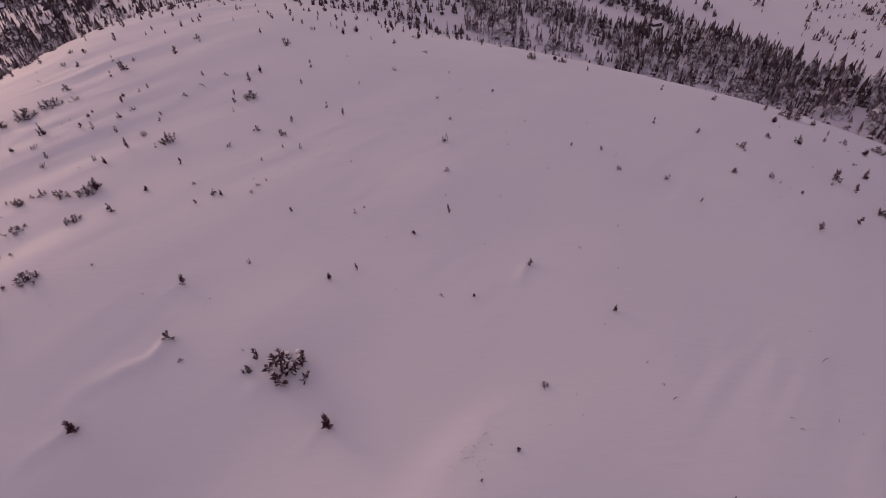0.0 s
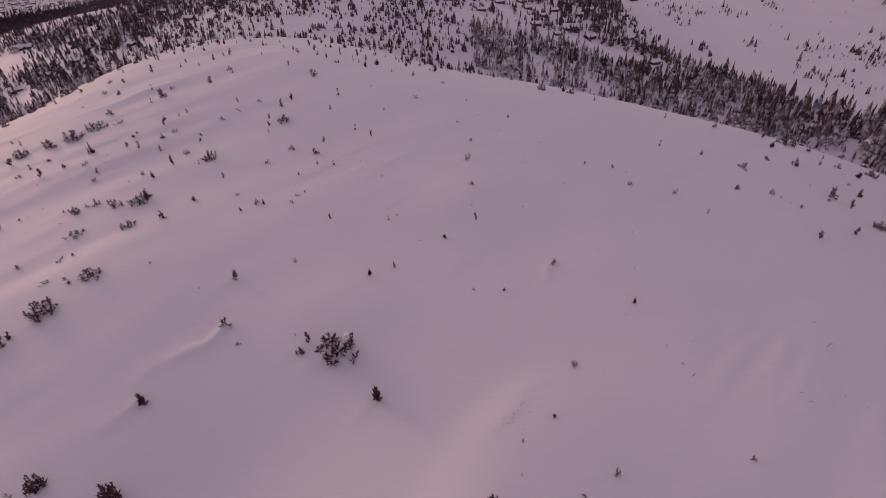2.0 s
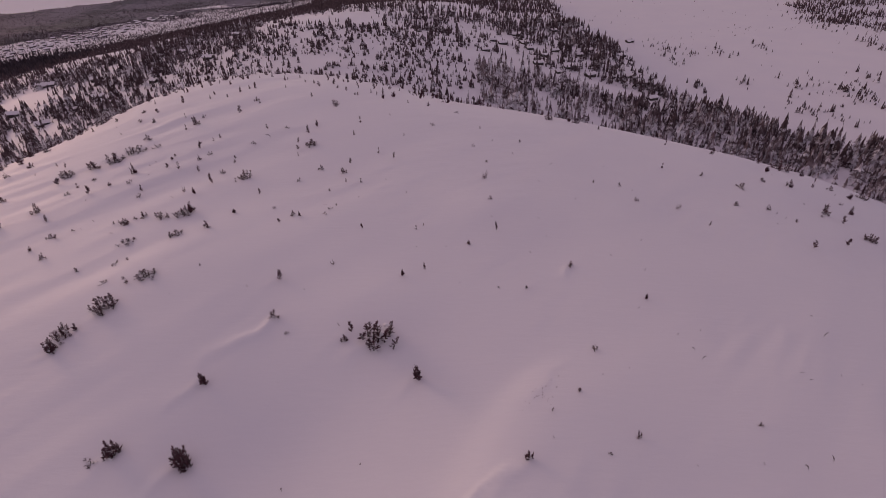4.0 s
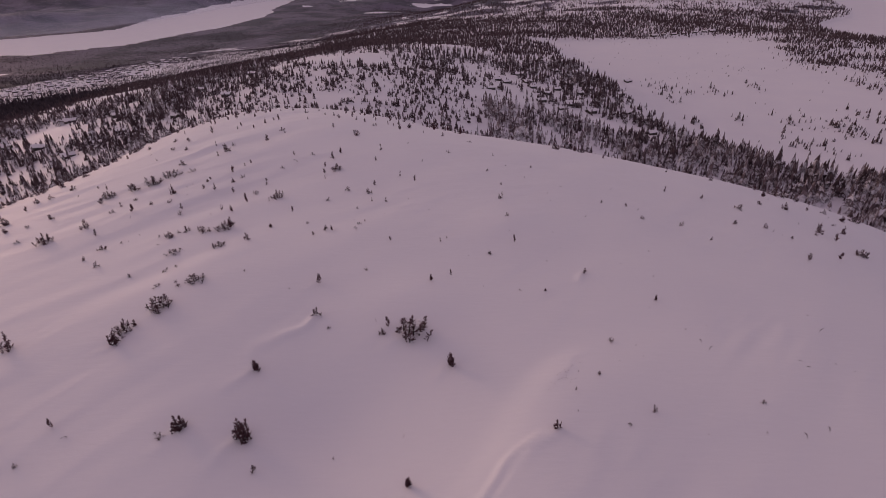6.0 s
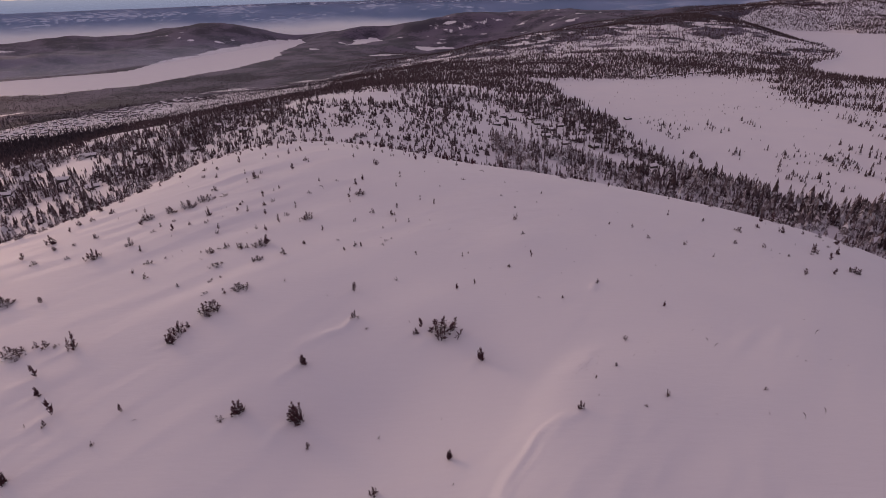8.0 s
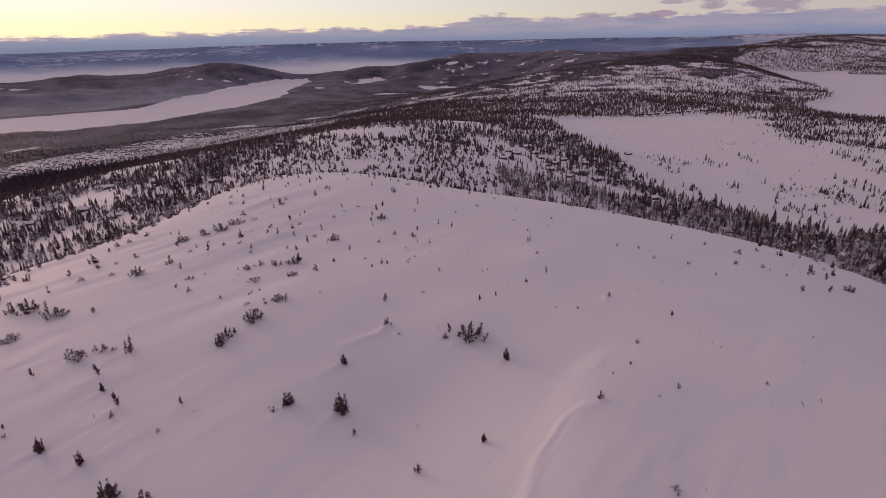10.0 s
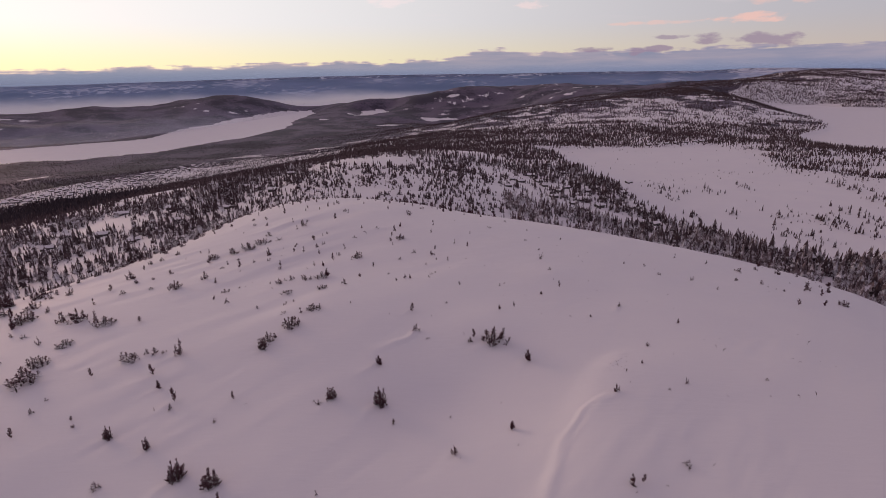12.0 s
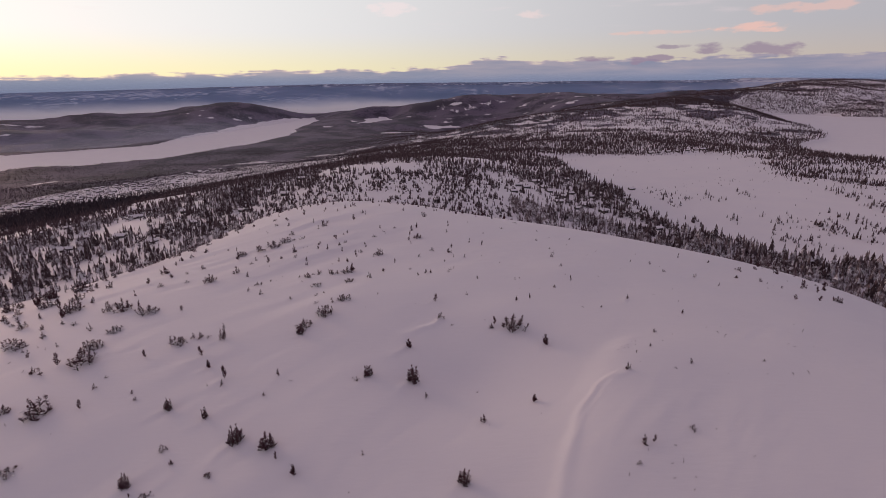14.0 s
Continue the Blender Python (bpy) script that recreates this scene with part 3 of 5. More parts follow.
CLUMPS_D = (
    (-153.0, 167.6, 1.70, 2.00), (-143.3, 161.7, 2.74, 3.82), (-150.7, 169.7, 1.50, 2.99), (-148.7, 164.5, 1.15, 1.96), (-134.4, 159.2, 2.11, 1.62), (-129.7, 162.3, 1.61, 1.61),
    (-77.8, 144.7, 2.07, 1.51), (-75.5, 144.7, 2.17, 2.62), (-68.2, 143.5, 4.93, 2.56), (-129.3, 152.4, 2.30, 2.45), (-116.5, 130.1, 2.13, 1.79), (-93.3, 120.9, 1.56, 1.42),
    (-60.2, 92.9, 1.25, 1.13), (-50.5, 88.7, 1.06, 2.15), (-59.4, 119.3, 1.72, 1.44), (-6.7, 112.3, 1.48, 1.42), (6.6, 101.2, 2.23, 1.59), (36.9, 87.1, 2.19, 1.98),
    (34.1, 81.6, 0.95, 1.19),
)
LONE_A = (
    (-94.0, 225.9, 2.15, 1.99), (-110.8, 295.6, 1.49, 1.72), (-91.2, 294.2, 1.71, 1.65), (-59.1, 229.6, 1.46, 1.22), (-60.2, 236.4, 0.93, 0.84), (-60.3, 238.8, 0.94, 0.85),
    (-54.0, 244.7, 2.04, 1.07), (-55.7, 249.3, 1.20, 0.87), (-38.3, 233.2, 1.08, 0.79), (-39.2, 236.9, 1.10, 0.80), (-40.0, 216.9, 3.12, 1.10), (-42.2, 208.9, 1.96, 0.71),
    (-76.7, 213.7, 2.47, 1.40), (-71.1, 187.7, 1.13, 0.89), (-38.2, 196.9, 2.94, 1.33), (-26.2, 195.4, 1.14, 0.96), (-51.8, 283.1, 2.78, 1.73), (-29.7, 384.5, 2.85, 2.04),
    (-14.3, 319.8, 1.79, 1.09), (-14.8, 370.7, 2.37, 1.95), (-12.4, 434.0, 2.11, 1.95), (7.9, 317.2, 2.21, 1.60), (5.2, 411.6, 2.73, 1.83), (4.7, 440.9, 4.66, 1.58),
)
LONE_B = (
    (8.6, 436.4, 5.70, 2.35), (20.9, 334.7, 2.47, 1.14), (-17.1, 264.7, 2.37, 0.87), (14.1, 234.4, 2.18, 0.92), (0.4, 230.1, 1.75, 0.91), (-22.9, 208.1, 1.82, 0.85),
    (-7.8, 192.7, 1.35, 0.60), (-12.4, 189.2, 1.12, 0.75), (9.7, 185.9, 1.23, 0.71), (43.9, 185.3, 2.19, 0.69), (58.6, 256.2, 0.92, 0.83), (77.5, 221.0, 0.98, 0.71),
    (164.7, 281.9, 2.03, 1.37), (158.8, 264.7, 2.11, 1.53), (183.1, 249.1, 2.07, 1.82), (154.0, 212.1, 2.67, 1.26), (142.5, 193.7, 2.14, 1.32), (-43.1, 148.6, 0.97, 0.81),
    (-5.5, 162.5, 2.52, 1.25), (-12.1, 133.8, 2.54, 1.31), (25.6, 133.1, 2.89, 1.36), (12.6, 145.2, 2.30, 1.07), (20.0, 144.8, 0.86, 0.53), (21.4, 164.0, 1.48, 0.72),
)
LONE_C = (
    (26.1, 166.7, 1.70, 0.61), (48.1, 159.5, 0.67, 0.47), (72.8, 156.0, 1.40, 0.60), (47.3, 123.7, 0.74, 0.36), (-123.3, 228.7, 1.86, 1.13), (-120.5, 199.7, 2.39, 1.53),
    (-142.0, 178.4, 3.40, 1.50), (-134.4, 169.2, 3.24, 1.43), (-153.6, 183.5, 5.10, 2.10), (-70.7, 134.1, 2.97, 1.24), (-66.3, 128.0, 2.35, 1.02), (-91.4, 166.7, 1.76, 1.28),
    (-87.6, 135.4, 2.35, 1.11), (-112.0, 134.2, 3.48, 1.59), (-92.2, 112.9, 2.39, 1.03), (-81.7, 117.6, 1.12, 0.68), (-65.2, 85.3, 0.79, 0.56), (-59.7, 122.4, 3.63, 1.30),
    (-45.4, 121.9, 2.07, 0.78), (-37.4, 91.8, 1.93, 0.79), (-32.7, 87.5, 2.09, 1.01), (18.8, 107.6, 1.76, 0.97), (38.9, 87.6, 1.51, 0.75),
)
LOW_A = (
    (-71.4, 249.4, 1.25, 3.16), (-93.9, 283.5, 1.29, 2.13), (-65.2, 279.2, 1.54, 1.49), (-49.0, 240.1, 1.30, 2.07), (-39.5, 224.9, 1.38, 1.90), (-46.5, 211.4, 1.85, 1.28),
    (-84.3, 215.6, 0.75, 2.48), (-66.4, 219.0, 1.28, 1.79), (-59.4, 210.2, 1.25, 1.50), (-53.2, 194.9, 0.94, 1.38), (-9.2, 312.9, 1.14, 1.32), (30.8, 320.4, 1.00, 2.16),
    (-27.9, 262.6, 0.98, 1.98), (-36.5, 248.6, 1.10, 2.10), (26.6, 270.3, 0.91, 2.19), (-13.3, 216.9, 1.05, 1.74), (-0.4, 196.5, 0.82, 1.22), (-1.2, 193.4, 0.75, 1.35),
    (-16.0, 198.0, 0.55, 1.11), (36.2, 292.8, 0.52, 2.41), (41.0, 247.7, 1.03, 0.99), (44.8, 233.4, 0.96, 0.92), (43.3, 219.0, 2.72, 1.70), (87.6, 209.7, 1.07, 1.55),
)
LOW_B = (
    (130.3, 229.2, 0.81, 1.25), (130.3, 213.4, 1.72, 1.57), (99.3, 206.8, 1.92, 1.40), (168.9, 234.3, 0.92, 1.43), (148.6, 214.4, 1.09, 1.04), (-46.5, 171.7, 0.73, 1.97),
    (-45.0, 163.3, 0.63, 2.02), (-37.5, 164.0, 0.37, 1.26), (-47.3, 148.1, 0.45, 1.37), (-43.8, 144.9, 0.48, 0.80), (-24.5, 118.7, 0.67, 2.16), (-0.1, 145.6, 0.57, 0.89),
    (5.1, 168.8, 1.02, 0.89), (42.1, 159.7, 0.36, 0.82), (57.7, 139.1, 1.01, 1.24), (-109.4, 209.6, 1.06, 1.55), (-103.8, 197.4, 0.86, 2.21), (-119.7, 175.7, 0.90, 2.82),
    (-124.9, 161.5, 0.75, 3.18), (-116.1, 155.7, 2.39, 1.74), (-73.0, 144.8, 0.83, 1.49), (-128.8, 142.9, 1.14, 1.08), (-93.0, 125.5, 0.95, 0.91),
)
LOW_C = (
    (-79.5, 114.9, 1.00, 1.00), (-63.9, 97.3, 1.19, 2.34), (-46.7, 113.8, 1.13, 0.75), (48.0, 91.4, 1.07, 2.10),
)
THIN_A = (
    (-105.2, 243.6, 1.13, 0.72), (-100.0, 240.6, 2.10, 0.71), (-117.0, 286.6, 1.86, 1.13), (-72.5, 278.9, 1.97, 0.75), (-67.0, 265.4, 1.81, 0.95), (-54.6, 227.9, 2.56, 1.00),
    (-51.8, 251.9, 0.97, 0.87), (-50.5, 254.8, 1.45, 0.88), (-47.9, 226.7, 1.87, 0.98), (-32.7, 216.8, 1.24, 0.54), (-84.1, 220.6, 1.56, 1.05), (-60.5, 214.1, 2.04, 0.96),
    (-58.2, 193.0, 0.76, 0.70), (-47.2, 294.9, 2.00, 0.77), (-50.5, 350.3, 2.37, 1.24), (-60.1, 386.0, 2.00, 1.05), (-28.0, 326.0, 2.39, 1.40), (15.1, 304.5, 1.18, 0.76),
    (-1.2, 268.5, 2.56, 1.10), (-2.0, 255.4, 1.58, 0.83), (-35.1, 262.4, 1.69, 0.89), (-19.6, 243.2, 4.01, 1.20), (-18.2, 237.4, 1.11, 0.58), (8.6, 239.1, 1.87, 0.76),
)
THIN_B = (
    (16.2, 256.2, 0.96, 0.62), (1.3, 215.2, 1.35, 0.51), (5.7, 214.9, 1.43, 0.84), (-2.6, 208.6, 0.90, 0.65), (1.0, 198.5, 0.72, 0.46), (23.4, 185.5, 1.10, 0.56),
    (25.3, 187.4, 0.67, 0.42), (44.9, 270.6, 0.79, 0.66), (85.3, 219.8, 1.34, 0.90), (107.2, 242.4, 2.06, 0.84), (123.8, 282.9, 1.94, 1.01), (104.2, 196.7, 1.31, 0.67),
    (170.4, 252.7, 3.59, 1.01), (129.2, 188.4, 2.14, 1.41), (134.9, 205.9, 1.01, 0.96), (-44.2, 172.9, 0.78, 0.75), (-39.2, 162.5, 1.72, 1.12), (-24.9, 168.1, 0.65, 0.41),
    (-117.3, 184.7, 2.35, 0.97), (-107.9, 169.8, 3.52, 1.34), (-124.6, 139.6, 2.47, 1.05), (-119.8, 145.2, 1.62, 0.85), (-113.6, 129.1, 2.21, 1.37), (-19.2, 91.7, 0.82, 0.63),
)
ARCHED_A = (
    (-33.0, 253.4, 1.48, 2.56), (75.6, 139.3, 0.76, 0.77), (77.1, 136.8, 0.93, 0.98), (105.6, 152.2, 0.29, 1.08), (104.7, 145.3, 1.21, 0.91), (93.3, 133.8, 0.27, 1.04),
    (93.7, 131.8, 0.40, 1.03), (100.0, 133.6, 0.21, 0.96), (86.0, 115.2, 1.11, 1.00), (81.3, 113.5, 1.09, 0.97), (-41.8, 119.0, 0.42, 1.38),
    (31.5, 79.1, 0.56, 0.70),
)
TWIGS_A = (
    (-102.5, 280.7, 0.65, 1.08), (-94.8, 269.3, 1.05, 1.53), (-63.0, 224.5, 0.41, 1.01), (-66.5, 233.0, 0.53, 0.63), (-65.3, 235.1, 0.53, 0.63), (-48.1, 207.4, 0.30, 1.08),
    (-74.6, 208.6, 0.65, 0.78), (-66.8, 192.1, 0.44, 0.54), (-65.6, 196.1, 0.65, 0.54), (-55.6, 187.5, 0.41, 1.18), (-32.8, 336.8, 1.02, 1.17), (9.2, 279.9, 0.78, 0.92),
    (6.3, 204.3, 0.39, 0.47), (19.8, 207.4, 0.47, 0.80), (12.9, 216.7, 0.55, 0.67), (-2.3, 200.1, 0.24, 0.94), (43.2, 191.9, 0.47, 0.58), (54.6, 242.5, 0.64, 0.77),
    (48.5, 256.0, 0.42, 1.03), (60.0, 219.2, 0.42, 0.52), (60.1, 226.3, 0.44, 0.54), (66.3, 234.8, 0.31, 1.13), (55.8, 192.1, 0.47, 0.59), (56.4, 183.1, 0.17, 0.42),
)
TWIGS_B = (
    (51.0, 174.8, 0.31, 0.39), (88.7, 217.3, 0.64, 0.54), (85.1, 236.9, 0.49, 0.59), (80.2, 182.7, 0.59, 0.73), (70.2, 174.2, 0.33, 0.81), (76.4, 167.8, 0.37, 0.66),
    (68.7, 206.9, 0.53, 0.65), (157.3, 258.6, 0.62, 0.75), (175.6, 247.4, 0.84, 1.01), (148.9, 224.7, 0.72, 0.87), (131.5, 210.6, 0.85, 0.78), (132.9, 208.1, 0.48, 0.58),
    (127.2, 202.7, 0.46, 0.56), (-11.9, 160.2, 0.40, 0.50), (-27.8, 158.0, 0.32, 0.39), (9.9, 147.0, 0.53, 0.65), (0.6, 158.8, 0.39, 0.48), (23.8, 176.7, 0.26, 0.52),
    (30.9, 177.0, 0.26, 0.52), (17.4, 117.8, 0.40, 0.45), (33.8, 161.4, 0.28, 0.35), (70.1, 152.5, 0.28, 0.35), (62.3, 137.5, 0.25, 0.31), (62.5, 133.8, 0.25, 0.30),
)
TWIGS_C = (
    (57.4, 132.2, 0.32, 0.39), (46.9, 125.9, 0.23, 0.27), (46.6, 118.6, 0.27, 0.52), (49.8, 131.8, 0.24, 0.29), (74.9, 144.0, 0.20, 0.68), (102.5, 131.9, 0.23, 0.48),
    (79.7, 145.4, 0.28, 0.35), (76.1, 114.4, 0.26, 0.66), (66.4, 113.9, 0.26, 0.45), (-109.2, 237.2, 0.74, 0.85), (-122.3, 143.8, 0.94, 0.85), (-126.0, 145.5, 0.77, 0.65),
    (-120.1, 131.3, 0.67, 0.81), (-128.4, 136.7, 0.60, 1.27), (-107.6, 108.3, 0.78, 0.71), (-93.7, 104.2, 0.41, 0.50), (-63.0, 119.3, 0.71, 0.65), (-33.7, 90.0, 0.51, 0.64),
    (-20.5, 81.9, 0.54, 0.48), (5.8, 114.5, 0.70, 0.86), (7.6, 99.4, 0.31, 0.39), (19.3, 101.7, 0.27, 0.53), (37.0, 85.1, 0.44, 0.37), (42.8, 86.6, 0.30, 0.75),
)
TWIGS_D = (
    (40.2, 81.5, 0.28, 0.73), (42.4, 81.9, 0.84, 0.49), (39.1, 77.8, 0.32, 0.59), (42.9, 77.9, 0.48, 0.60), (41.5, 75.0, 0.37, 0.47), (52.9, 91.4, 0.48, 0.40),
    (55.9, 82.7, 0.36, 0.64),
)
SUMMIT = (("b", (THICKETS_A, THICKETS_B,)),
          ("c", (CLUMPS_A, CLUMPS_B, CLUMPS_C, CLUMPS_D,)),
          ("s", (LONE_A, LONE_B, LONE_C,)),
          ("l", (LOW_A, LOW_B, LOW_C,)),
          ("t", (THIN_A, THIN_B,)),
          ("a", (ARCHED_A,)),
          ("d", (TWIGS_A, TWIGS_B, TWIGS_C, TWIGS_D,)))

# every larger bush keeps a low drift in its lee
DRIFTED += tuple((px, py, 0.45 * h, 2.6 * h) for rows_of in (THICKETS_A, THICKETS_B, CLUMPS_C, CLUMPS_D, LONE_B, LONE_C) for px, py, h, w in rows_of
                 if h > 2.0 and py < 180 and px > -80 and all(abs(px - q[0]) + abs(py - q[1]) > 3 for q in DRIFTED))
ground = build_ground()

SHAPES = {}


def lump(verts, faces, c, r, rng):
    """A small rounded heap of snow."""
    n = len(verts)
    verts.append((c[0], c[1], c[2] + r * 0.5))
    for q in range(6):
        a = q * 1.0472 + rng.uniform(-0.2, 0.2)
        w = r * rng.uniform(0.8, 1.2)
        verts.append((c[0] + w * math.cos(a), c[1] + w * math.sin(a), c[2]))
    verts.append((c[0], c[1], c[2] - r * 0.3))
    for q in range(6):
        faces += [(n, n + 1 + q, n + 1 + (q + 1) % 6), (n + 7, n + 1 + (q + 1) % 6, n + 1 + q)]


def bush_meshes(seed, stems, spread, reach, tufts, lean, heaps=0, even=False, fan=0.45):
    """Trunk, crown and snow of a wind-bitten spruce clump, one metre high and about one across."""
    rng = random.Random(seed)
    tv, tf, cv, cf, sv, sf = [], [], [], [], [], []
    for s in range(stems):
        a, d = rng.uniform(0, 6.28), (0 if s == 0 else rng.uniform(0.35, 1) * spread)
        if even and s:
            a, d = 2.4 * s + rng.uniform(-0.5, 0.5), spread * math.sqrt((s + 0.3) / stems) * rng.uniform(0.85, 1.15)
        bx, by = math.cos(a) * d, math.sin(a) * d
        h = 1.0 if s == 0 else rng.uniform(0.30, 1.0) * (1 - 0.45 * d) if even else rng.uniform(0.35, 0.95) * (1 - 0.35 * d)
        lx, ly = bx * fan + rng.uniform(-lean, lean) * h, by * fan + rng.uniform(-lean, lean) * h
        n = len(tv)
        for k in range(5):
            f = k / 4
            w = (0.030 * (1 - f) + 0.006) * (0.6 + 0.4 * h)
            for q in range(5):
                tv.append((bx + lx * f * f + w * math.cos(q * 1.257), by + ly * f * f + w * math.sin(q * 1.257), -0.25 + (h + 0.23) * f))
        for k in range(4):
            for q in range(5):
                tf.append((n + k * 5 + q, n + k * 5 + (q + 1) % 5, n + k * 5 + 5 + (q + 1) % 5, n + k * 5 + 5 + q))
        gap = rng.uniform(0.2, 0.7)
        for k in range(int(tufts * 1.9 * (0.4 + 0.6 * h))):
            f = rng.random() ** 0.85
            if abs(f - gap) < 0.06:
                continue
            b = rng.uniform(0, 6.283)
            out = reach * ((0.30 + 0.70 * (1 - f)) if even else (0.25 + 0.75 * (1 - f) ** 0.7)) * rng.uniform(0.3, 1.65)
            z0 = -0.04 + h * f
            root = (bx + lx * f * f, by + ly * f * f, z0)
            tip = (root[0] + out * math.cos(b), root[1] + out * math.sin(b), z0 + out * (rng.uniform(-0.1, 0.9) if even else rng.uniform(-0.2, 0.9)) + 0.04)
            blade(cv, cf, root, tip, out * 0.13 + 0.007, out * 0.10 + 0.006)
        blade(cv, cf, (bx + lx * 0.75, by + ly * 0.75, h * 0.84), (bx + lx * 1.1, by + ly * 1.1, h * 1.04), 0.035, 0.03)
    for k in range(heaps):
        a, d = rng.uniform(0, 6.28), rng.uniform(0.1, 1.1) * max(spread, 0.15)
        lump(sv, sf, (math.cos(a) * d, math.sin(a) * d, rng.uniform(0.02, 0.45)), rng.uniform(0.04, 0.10), rng)
    key = "trunk" if stems == 1 else "stem_clump"
    out = [(key, mesh_from(key, np.array(tv), np.array(tf), BARK)),
           ("crown", mesh_from("crown", np.array([tuple(v) for v in cv]), np.array(cf), NEEDLES))]
    if heaps:
        out.append(("snow_cap", mesh_from("snow_cap", np.array(sv), np.array(sf), SNOWCAP, True)))
    return out


def arched_meshes(seed):
    """A young stem that the snow has bent over, with bare twigs."""
    rng = random.Random(seed)
    tv, tf, cv, cf = [], [], [], []
    pts = []
    for k in range(9):
        a = math.pi * (0.06 + 0.42 * k / 8)
        pts.append(Vector((-0.5 * math.cos(a), 0.06 * math.sin(3 * a), math.sin(a) ** 0.8 - (0.2 if k == 0 else 0))))
    for k, p in enumerate(pts):
        w = 0.075 * (1 - 0.7 * k / 8)
        for q in range(5):
            tv.append((p.x, p.y + w * math.cos(q * 1.257), p.z + w * math.sin(q * 1.257)))
    for k in range(8):
        for q in range(5):
            tf.append((k * 5 + q, k * 5 + (q + 1) % 5, k * 5 + 5 + (q + 1) % 5, k * 5 + 5 + q))
    for k in range(16):
        p = pts[rng.randint(2, 8)]
        blade(cv, cf, p, p + Vector((rng.uniform(-0.05, 0.2), rng.uniform(-0.12, 0.12), rng.uniform(-0.25, 0.15))), 0.035, 0.035)
    return [("trunk", mesh_from("trunk", np.array(tv), np.array(tf), BARK)),
            ("twig_spray", mesh_from("twig_spray", np.array([tuple(v) for v in cv]), np.array(cf), NEEDLES))]


def thing_of(name, parts, label, category, group):
    ob = tagged(new(name, None), label, category, group)
    for key, me in parts:
        p = link(key, me, ob)
        if key in ("stem_clump", "snow_cap", "twig_spray"):
            tagged(p, kind="stuff")
    return ob


GROUP = "stunted trees on the summit"
SHAPES["b"] = [thing_of("spruce_thicket", bush_meshes(100 + k, n, d, r, q, 0.10, 16, True, 0.15), text, "thicket", GROUP)
               for k, (n, d, r, q, text) in enumerate(((16, 0.40, 0.20, 26, "dark dense thicket of stunted spruces in snow"), (12, 0.58, 0.19, 26, "broad dark spruce thicket with snow on it"),
                                              (17, 0.60, 0.17, 24, "low dark thicket of many spruce stems")))]
SHAPES["c"] = [thing_of("stunted_spruce", bush_meshes(120 + k, n, 0.40, 0.24, 28, 0.16, 5, True, 0.2), text, "shrub", GROUP)
               for k, (n, text) in enumerate(((4, "small clump of dark stunted spruces in snow"), (3, "ragged stunted spruce with several stems"),
                                              (5, "wind-bitten spruce clump, snow between stems")))]
SHAPES["s"] = [thing_of("lone_spruce", bush_meshes(140 + k, n, 0.3, 0.48, 40, 0.14, 3, k != 1), text, "small tree", GROUP)
               for k, (n, text) in enumerate(((1, "dark little spruce standing alone in snow"), (1, "slim dark spruce sapling in deep snow"),
                                              (2, "twin-stemmed little spruce in deep snow")))]
SHAPES["t"] = [thing_of("spruce_sapling", bush_meshes(160 + k, 1, 0.1, 0.38, 26, 0.25), text, "sapling", GROUP)
               for k, text in enumerate(("thin leaning spruce sapling in the snow", "thin bare-stemmed sapling bent by wind"))]
SHAPES["l"] = [thing_of("low_shrub", bush_meshes(180 + k, n, 0.42, 0.20, 16, 0.20, 3, False, 0.25), text, "shrub", GROUP)
               for k, (n, text) in enumerate(((6, "low sparse shrub half buried in snow"), (5, "spreading shrub of thin twigs in snow")))]
SHAPES["a"] = [thing_of("bent_sapling", arched_meshes(190), "thin dark stem arched over under snow", "sapling", GROUP)]
SHAPES["d"] = [thing_of("twig_tuft", bush_meshes(195 + k, 2, 0.25, 0.30, 7, 0.25), "dark twig tips poking out of snow", "twigs", GROUP) for k in range(2)]
fresh = {k: list(v) for k, v in SHAPES.items()}


def plant(kind, x, y, h, w):
    k = random.randrange(len(SHAPES[kind]))
    if kind == "b":
        k = 0 if w < 0.9 * h else 1 + k % 2
    turn = random.uniform(0, 360)
    m = pose(x, y, stand(x, y) - 0.04 * h, random.uniform(-6, 6), random.uniform(-6, 6), turn)
    m = m @ Matrix.Diagonal((w * 1.12, w * 1.12 if kind != "a" else w * 0.7, h * 1.08, 1))
    if kind in "dt":
        m = m @ Matrix.Diagonal((1.3, 1.3, 1.0, 1))
    if kind in "bc":
        m = m @ Matrix.Diagonal((0.88, 0.88, 0.95, 1))
    first = SHAPES[kind][k]
    if first in fresh[kind]:
        fresh[kind].remove(first)
        first.matrix_basis = m
        return
    copy_thing(first, m).matrix_basis = m


for kind, lists in SUMMIT:
    for rows_of in lists:
        for x, y, h, w in rows_of:
            plant(kind, x, y, h, w)


# the thin fringe of little trees along the far brow
_b = random.Random(31)
for k in range(90):
    x, y = _b.uniform(-105, 120), 300 + 70 * _b.random() ** 0.7
    h = _b.uniform(1.2, 3.2)
    plant("s" if k % 3 else "c", x, y, h, h * _b.uniform(0.4, 0.6))


